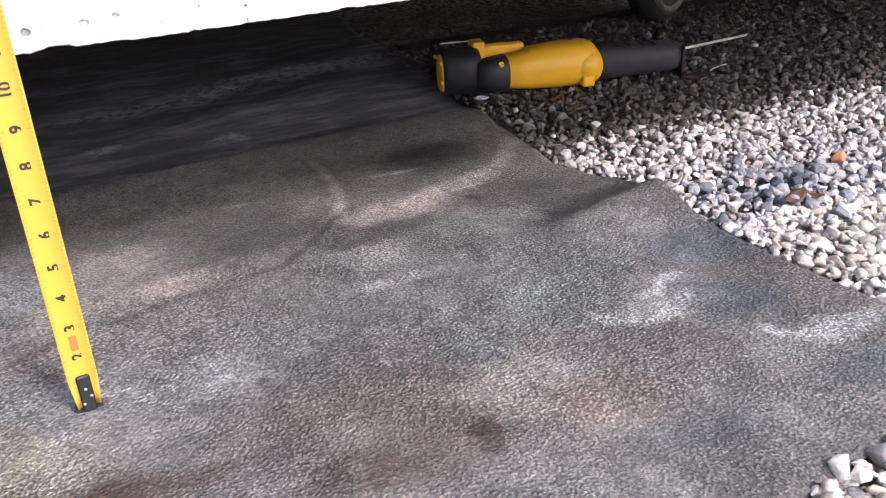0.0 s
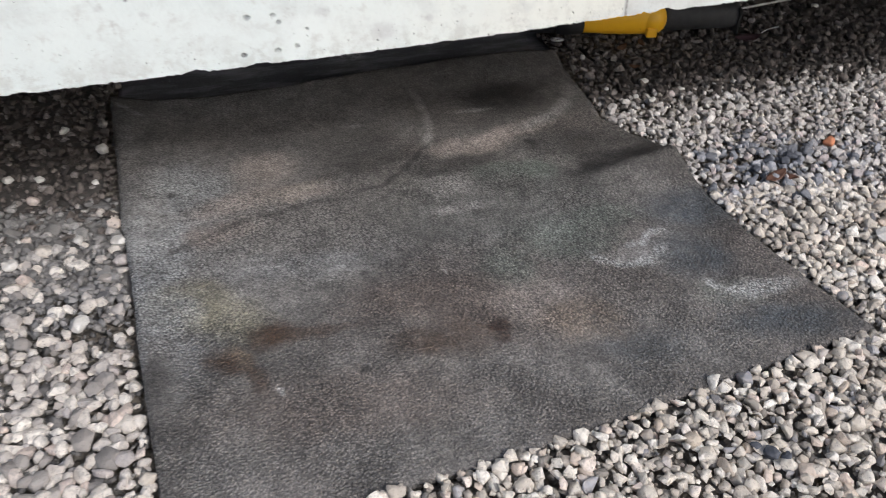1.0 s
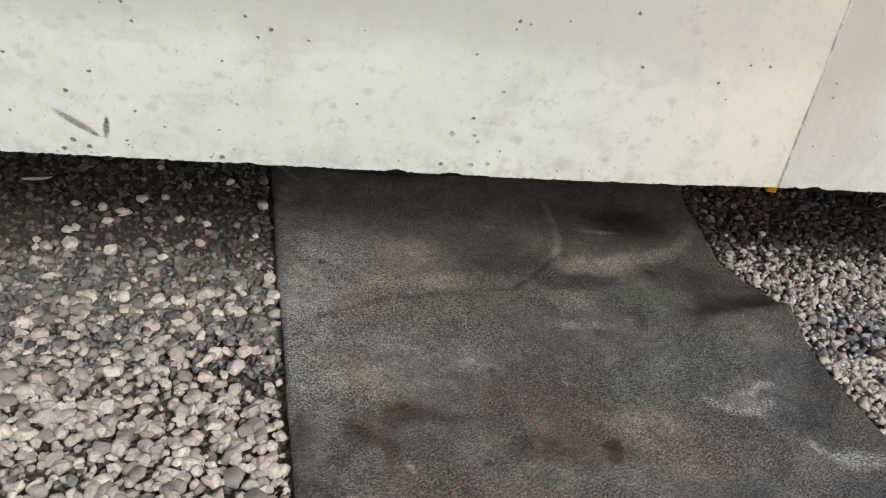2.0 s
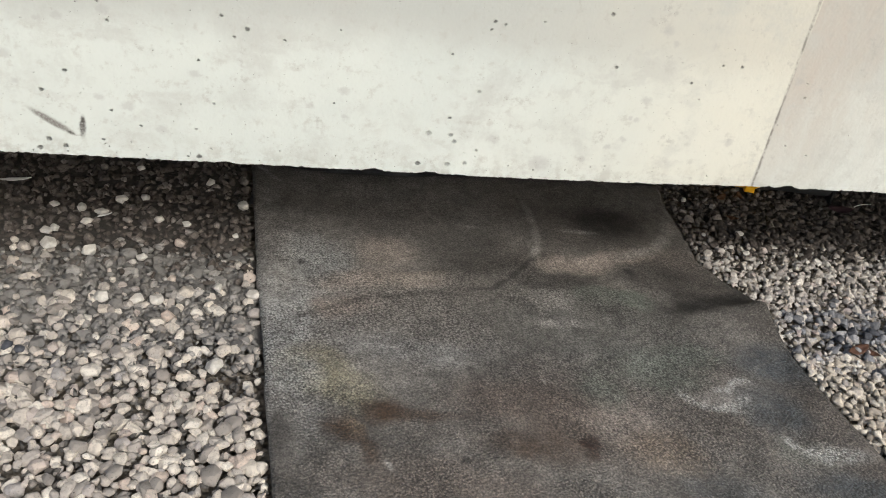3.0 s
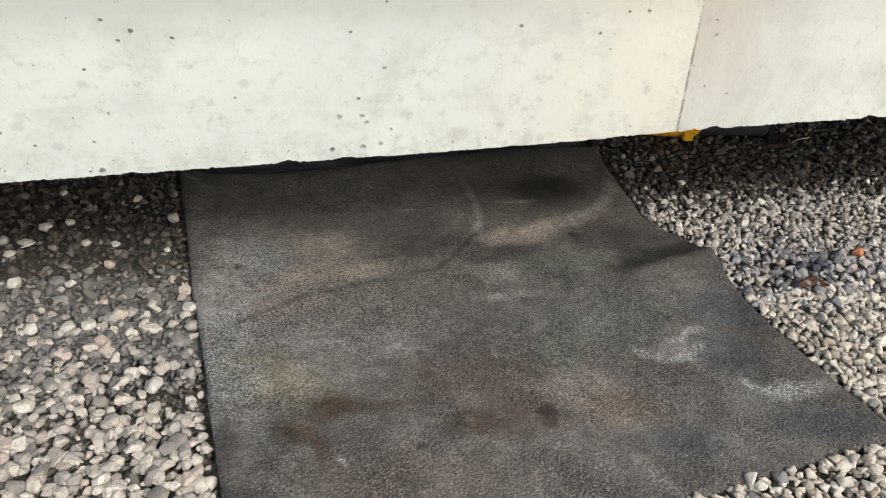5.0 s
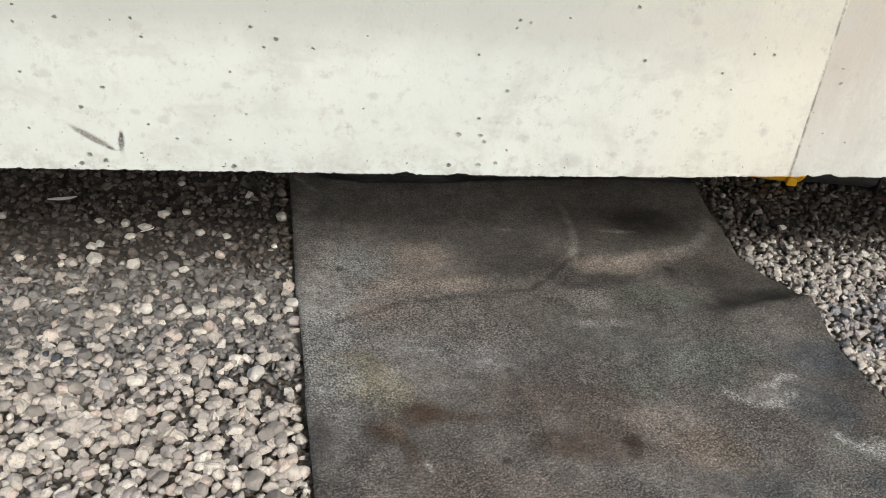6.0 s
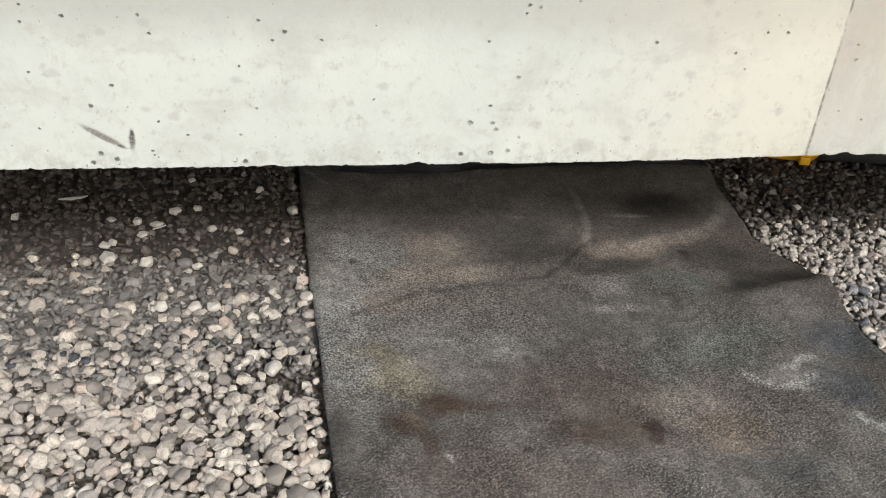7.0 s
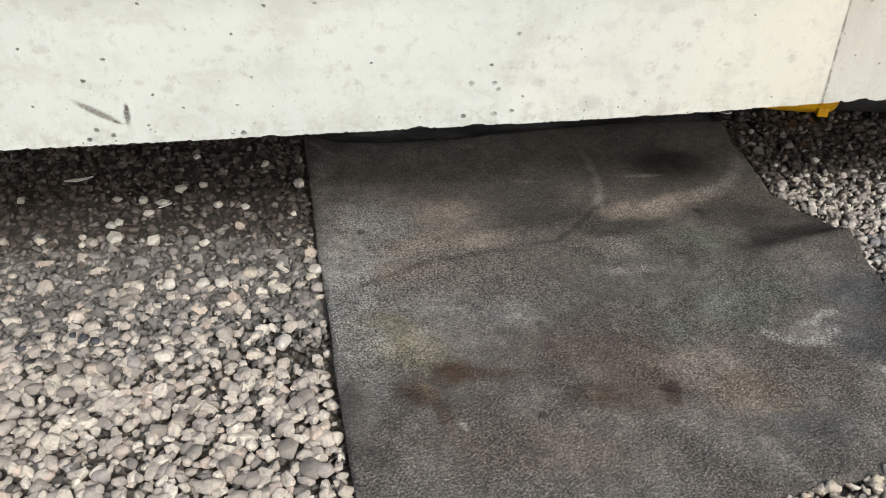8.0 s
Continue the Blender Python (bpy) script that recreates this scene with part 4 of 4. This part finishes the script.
def tape_pose(tip, way, towards=(-0.14, -0.63, 0.43)):
    z = Vector(way).normalized()
    n = Vector(towards) - Vector(tip)
    n = (n - z * n.dot(z)).normalized()
    x = (-n).cross(z).normalized()
    return Matrix.Translation(tip) @ Matrix((x, -n, z)).transposed().to_4x4()


# ---- put together ----
ground()
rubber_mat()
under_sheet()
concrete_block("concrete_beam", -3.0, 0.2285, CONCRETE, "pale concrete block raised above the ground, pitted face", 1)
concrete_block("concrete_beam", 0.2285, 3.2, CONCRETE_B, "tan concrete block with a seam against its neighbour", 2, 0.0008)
saw = power_saw()
drum()
tape = tape_measure()

# unseen block added at the back, keeps daylight out from under the concrete
bm = box(bmesh.new(), -3.2, 3.4, 2.3, 2.9, -0.3, 0.32, 0.04)
tagged(part("bank_wall", bm, SOIL), "unseen soil-coloured block added to keep the space under the concrete dark", "earth bank", kind="structure")

WHITES = [(-0.612, 0.361, 0.020), (-0.667, 0.33, 0.019), (-0.634, 0.32, 0.018), (-0.42, 0.358, 0.020), (-0.546, 0.304, 0.016), (-0.503, 0.293, 0.014),
          (-0.651, 0.291, 0.016), (-0.702, 0.26, 0.016), (-0.425, 0.264, 0.011), (-0.554, 0.196, 0.014), (-0.479, 0.431, 0.018), (-0.577, 0.371, 0.016),
          (-0.861, 0.352, 0.015), (-0.709, 0.338, 0.014), (-0.691, 0.268, 0.014), (-0.60, 0.47, 0.012), (-0.69, 0.225, 0.024), (-0.63, 0.21, 0.022),
          (-0.59, 0.10, 0.024), (-0.545, 0.095, 0.018), (-0.52, 0.095, 0.020), (-0.43, -0.04, 0.026), (-0.39, 0.11, 0.017), (-0.44, 0.125, 0.018)]
for i, (x, y, s) in enumerate(WHITES):
    loose_stone("pale_stone", x, y, s * 1.22, WHITE_STONE, "single pale stone lying on dark dusty gravel", i, group="pale stones beside the mat")
RIGHTS = [(0.48, 0.341, 0.017), (0.439, 0.292, 0.014), (0.528, 0.298, 0.013), (0.404, 0.331, 0.011), (0.461, 0.273, 0.014), (0.416, 0.459, 0.016), (0.99, 0.561, 0.018), (0.86, 0.43, 0.015)]
for i, (x, y, s) in enumerate(RIGHTS):
    loose_stone("pale_stone", x, y, s, WHITE_STONE, "single pale stone among shaded gravel", i + 5, group="pale stones near the saw")
loose_stone("brick_chip", 0.657, 0.072, 0.026, ORANGE_STONE, "orange brick chip lying on pale gravel", 4, 0.006)

LEAF = plastic_material("dry_leaf", (0.095, 0.044, 0.026), (0.06, 0.034, 0.024), 0.7)
RUSTY = plastic_material("rusty_soil_piece", (0.105, 0.052, 0.026), (0.075, 0.040, 0.024), 0.8)
MAROON = plastic_material("maroon_scrap", (0.060, 0.028, 0.034), (0.09, 0.05, 0.05), 0.8)
GREEN = plastic_material("green_leaf", (0.030, 0.085, 0.040), (0.05, 0.10, 0.05), 0.5)
SLATE = single_stone_material("dark_slate", (0.040, 0.044, 0.055), (0.09, 0.095, 0.11))
FLAKE = plastic_material("white_flake", (0.78, 0.77, 0.75), (0.60, 0.59, 0.56), 0.7)


def leaf(name, x, y, length, width, turn, material, label, category, curl=0.25, z=0.006):
    """A small curled blade with a pointed outline."""
    bm = bmesh.new()
    tops, lows = [], []
    n = 8
    for i in range(n + 1):
        u = i / n
        half = width / 2 * math.sin(math.pi * (0.06 + 0.90 * u)) ** 0.8
        row = [(length * (u - 0.5), v * half, curl * (half * v * v * 1.2 + length * (u - 0.5) ** 2 * 2) + 0.0015 * wobble(u, v, x, 9)) for v in (-1, -0.5, 0, 0.5, 1)]
        tops.append([bm.verts.new(p) for p in row])
        lows.append([bm.verts.new((p[0], p[1], p[2] - 0.0006)) for p in row])
    for i in range(n):
        for j in range(4):
            bm.faces.new((tops[i][j], tops[i + 1][j], tops[i + 1][j + 1], tops[i][j + 1]))
            bm.faces.new((lows[i][j], lows[i][j + 1], lows[i + 1][j + 1], lows[i + 1][j]))
    for i in range(n):
        bm.faces.new((tops[i][0], lows[i][0], lows[i + 1][0], tops[i + 1][0]))
        bm.faces.new((tops[i][4], tops[i + 1][4], lows[i + 1][4], lows[i][4]))
    ob = part(name, bm, material, smooth=True)
    ob.matrix_world = pose(x, y, z, 6, -5, turn)
    return tagged(ob, label, category)


leaf("dry_leaf", 0.516, 0.006, 0.042, 0.017, 20, LEAF, "curled dry brown leaf lying on the gravel", "leaf")
leaf("dry_leaf", 0.535, 0.000, 0.026, 0.012, -50, LEAF, "small dry brown leaf on blue-grey stones", "leaf")
# leaf shapes added in place of a rusty brown patch of soil
for x, y, long, wide, turn in ((0.500, 0.470, 0.030, 0.014, 35), (0.487, 0.390, 0.022, 0.011, -30), (0.545, 0.480, 0.026, 0.012, 80)):
    leaf("dry_leaf", x, y, long, wide, turn, RUSTY, "rust-brown leaf-shaped piece added for rusty soil on shaded gravel", "leaf", 0.3, 0.007)
leaf("scrap", 0.753, 0.445, 0.050, 0.026, -12, MAROON, "dark maroon scrap lying on shaded gravel", "scrap")
leaf("green_leaf", 0.772, -0.051, 0.034, 0.014, 30, GREEN, "small dark green leaf among pale stones", "leaf")
leaf("green_leaf", 0.786, -0.074, 0.028, 0.012, -40, GREEN, "small dark green leaf among pale stones", "leaf")
leaf("green_leaf", 0.800, -0.045, 0.026, 0.012, 75, GREEN, "small dark green leaf among pale stones", "leaf")
leaf("flake", -0.785, 0.409, 0.048, 0.009, 4, FLAKE, "thin white flake on shaded gravel", "flake", 0.1, 0.004)
leaf("flake", -0.628, 0.308, 0.022, 0.004, 25, FLAKE, "thin white splinter on dusty gravel", "flake", 0.1, 0.005)
for i, (x, y, s0) in enumerate([(0.223, -0.417, 0.019), (0.236, -0.424, 0.014), (0.214, -0.405, 0.012), (0.558, 0.045, 0.022), (0.575, 0.055, 0.020), (0.505, 0.035, 0.018),
                               (0.535, 0.050, 0.017), (-0.680, -0.006, 0.019), (-0.664, -0.012, 0.017), (-0.695, 0.0, 0.016), (-0.753, -0.015, 0.016)]):
    loose_stone("dark_stone", x, y, s0, SLATE, "dark slate-grey stone among pale gravel", i + 3, 0.004, "dark stones")
loose_stone("flat_stone", 0.575, -0.158, 0.036, WHITE_STONE, "flat white stone lying on pale gravel", 9, 0.007, flat=0.55)
wire = bmesh.new()
loft(wire, [[(0.022 * (u - 0.5) * 2, 0.006 * math.sin(u * 3.0) + 0.0009 * math.cos(b), 0.004 + 0.0009 * math.sin(b) + 0.004 * u * u) for b in [math.pi * j / 3 for j in range(6)]] for u in [i / 10 for i in range(11)]])
wire = part("wire", wire, BRIGHT, smooth=True)
wire.matrix_world = pose(0.815, 0.463, 0.004, 0, 0, 10)
tagged(wire, "short curved bright wire on shaded gravel", "wire")


def fines(name, label, material, x0, x1, y0, y1, z, n):
    """A lumpy layer of stone dust in which the stones lie bedded."""
    def place(u, v):
        x, y = x0 + (x1 - x0) * u, y0 + (y1 - y0) * v
        return x + 0.03 * wobble(y, 2, 0, 9) * (u in (0.0, 1.0)), y + 0.05 * wobble(x, 4, 0, 7) * (1.0 if v in (0.0, 1.0) else 0.5)

    def height(x, y):
        edge = min(1.0, max(0.0, min(y - y0 + 0.02, y1 + 0.02 - y) / 0.06))
        return -0.015 + edge * (z + 0.015) + 0.0035 * wobble(x, y, 3, 22) + 0.002 * wobble(x, y, 8, 60)

    return tagged(part(name, slab_sheet(n, n, place, height, 0.01), material, smooth=True), label, "gravel", kind="stuff")


fines("stone_dust", "grey stone dust filling the gaps between stones", DUST, -1.05, -0.375, 0.03, 0.25, -0.0070, 70)
# fines beyond the shade edge, with that shade in their colour
fines("damp_fines", "dark fines between the stones, shade put into their colour", SHADE_FINES, -1.05, -0.425, 0.20, 0.95, -0.0050, 70)
fines("damp_fines", "dark fines between the stones near the saw, shade put into their colour", SHADE_FINES, 0.445, 1.8, 0.30, 1.05, -0.0055, 70)
gravel_bed("gravel_front", "pale cream limestone gravel before the rubber mat", PALE, (-0.36, 0.62, -0.80, 0.0), 0.0096, 0.0132, CHUNKY, 11, -0.006, loose=(-0.2, 0.3, -0.5, -0.3))
gravel_bed("gravel_front_fill", "smaller gravel between the pale stones", FILL, (-0.36, 0.62, -0.60, 0.0), 0.0105, 0.0115, CHIPS, 12, -0.009)
gravel_bed("gravel_left", "pale dusty limestone gravel beside the rubber mat", PALE_LEFT, (-1.05, -0.34, -0.80, 0.0), 0.0114, 0.0160, ROUNDED, 31, -0.006,
           lambda x, y, r: r.uniform(size=len(x)) < np.where(y > -0.08, 1 - 0.75 * np.exp(-(((x + 0.42) / 0.06) ** 2)), 1.0), loose=(-0.66, -0.34, -0.20, 0.0))
gravel_bed("gravel_left_fill", "smaller stones between the pale dusty gravel", GREY, (-1.05, -0.34, -0.60, 0.0), 0.0115, 0.0115, CHIPS, 32, -0.009)
gravel_bed("gravel_left_middle", "pale stones thinning out over grey grit", PALE_LEFT, (-1.05, -0.35, -0.01, 0.24), 0.0136, 0.0164, ROUNDED, 13, -0.0045,
           lambda x, y, r: r.uniform(size=len(x)) < np.clip(0.80 - 4.6 * y, 0.10, 1) * (1 - 0.8 * np.exp(-(((x + 0.44) / 0.07) ** 2 + ((y - 0.03) / 0.07) ** 2))), loose=(-0.80, -0.34, -0.01, 0.24))
gravel_bed("gravel_left_bedded", "grey dusty stones bedded in grit", DUSTY, (-1.05, -0.36, 0.0, 0.28), 0.0150, 0.0160, ROUNDED, 23, -0.0075,
           lambda x, y, r: r.uniform(size=len(x)) < np.clip((0.26 - y) / 0.12, 0.0, 1), loose=(-0.66, -0.34, 0.0, 0.34))
gravel_bed("gravel_left_grit", "fine grey grit and chips in the half shade", DUSTY, (-1.05, -0.35, -0.04, 0.28), 0.0080, 0.0110, CHIPS, 14, -0.0055,
           lambda x, y, r: r.uniform(size=len(x)) < np.clip((0.25 - y) / 0.12, 0.0, 1))
# dirty stones from the shade edge inwards, shade included in their colour
gravel_bed("gravel_left_shade", "dirty brown gravel, the concrete's shade worked into its colour", BROWN, (-1.05, -0.40, 0.14, 0.85), 0.0110, 0.0130, ANGULAR, 15, -0.006,
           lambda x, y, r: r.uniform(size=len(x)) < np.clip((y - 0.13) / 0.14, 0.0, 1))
gravel_bed("gravel_right", "pale crushed limestone gravel", CRUSHED, (0.34, 1.75, -0.04, 0.34), 0.0096, 0.0128, ANGULAR, 16, -0.006,
           lambda x, y, r: (r.uniform(size=len(x)) > 0.85 * blue_zone(x, y)) & (r.uniform(size=len(x)) < np.clip((0.315 - y) / 0.08, 0.05, 1)), loose=(0.34, 0.72, 0.0, 0.34))
gravel_bed("gravel_right_front", "pale cream limestone gravel before the mat corner", PALE, (0.62, 1.5, -0.80, -0.04), 0.0098, 0.0136, CHUNKY, 17, -0.006)
gravel_bed("gravel_right_fill", "small grey gravel between the larger stones", FILL, (0.34, 1.5, -0.5, 0.32), 0.0120, 0.0115, CHIPS, 18, -0.009)
gravel_bed("gravel_blue", "patch of blue-grey stones in pale gravel", BLUE, (0.40, 0.80, -0.08, 0.16), 0.0115, 0.0155, ANGULAR, 19, -0.005,
           lambda x, y, r: r.uniform(size=len(x)) < 0.9 * blue_zone(x, y))
# same dirty, shade-darkened stones on the saw's side
gravel_bed("gravel_right_shade", "dirty brown gravel, deep shade worked into its colour", BROWN, (0.34, 1.75, 0.26, 0.95), 0.0112, 0.0135, ANGULAR, 20, -0.006,
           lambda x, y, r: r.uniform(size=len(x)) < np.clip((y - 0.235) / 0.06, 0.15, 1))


def motions():
    camera_walk()
    rows = [
        (0.0, tape_pose((-0.226, -0.010, 0.001), (0.028, -0.042, 0.999))),
        (0.1, tape_pose((-0.226, -0.005, -0.001), (0.000, -0.06, 0.998))),
        (0.2, tape_pose((-0.227, -0.006, 0.002), (-0.029, -0.106, 0.994))),
        (0.3, tape_pose((-0.159, 0.015, 0.011), (-0.368, -0.314, 0.875))),
        (0.4, tape_pose((-0.142, -0.078, 0.040), (-0.596, -0.245, 0.765))),
        (0.5, tape_pose((-0.162, -0.298, 0.120), (-0.897, 0.10, 0.26))),
        (0.7, tape_pose((-0.48, -0.60, 0.20), (-0.80, -0.45, 0.40))),
        (0.95, tape_pose((-0.90, -1.30, 0.036), (-0.86, -0.51, 0.0), (-0.9, -1.3, 2))),
        (1.5, tape_pose((-0.90, -1.30, 0.036), (-0.86, -0.51, 0.0), (-0.9, -1.3, 2))),
        (8.0, tape_pose((-0.90, -1.30, 0.036), (-0.86, -0.51, 0.0), (-0.9, -1.3, 2))),
    ]
    walk(tape, rows)


motions()
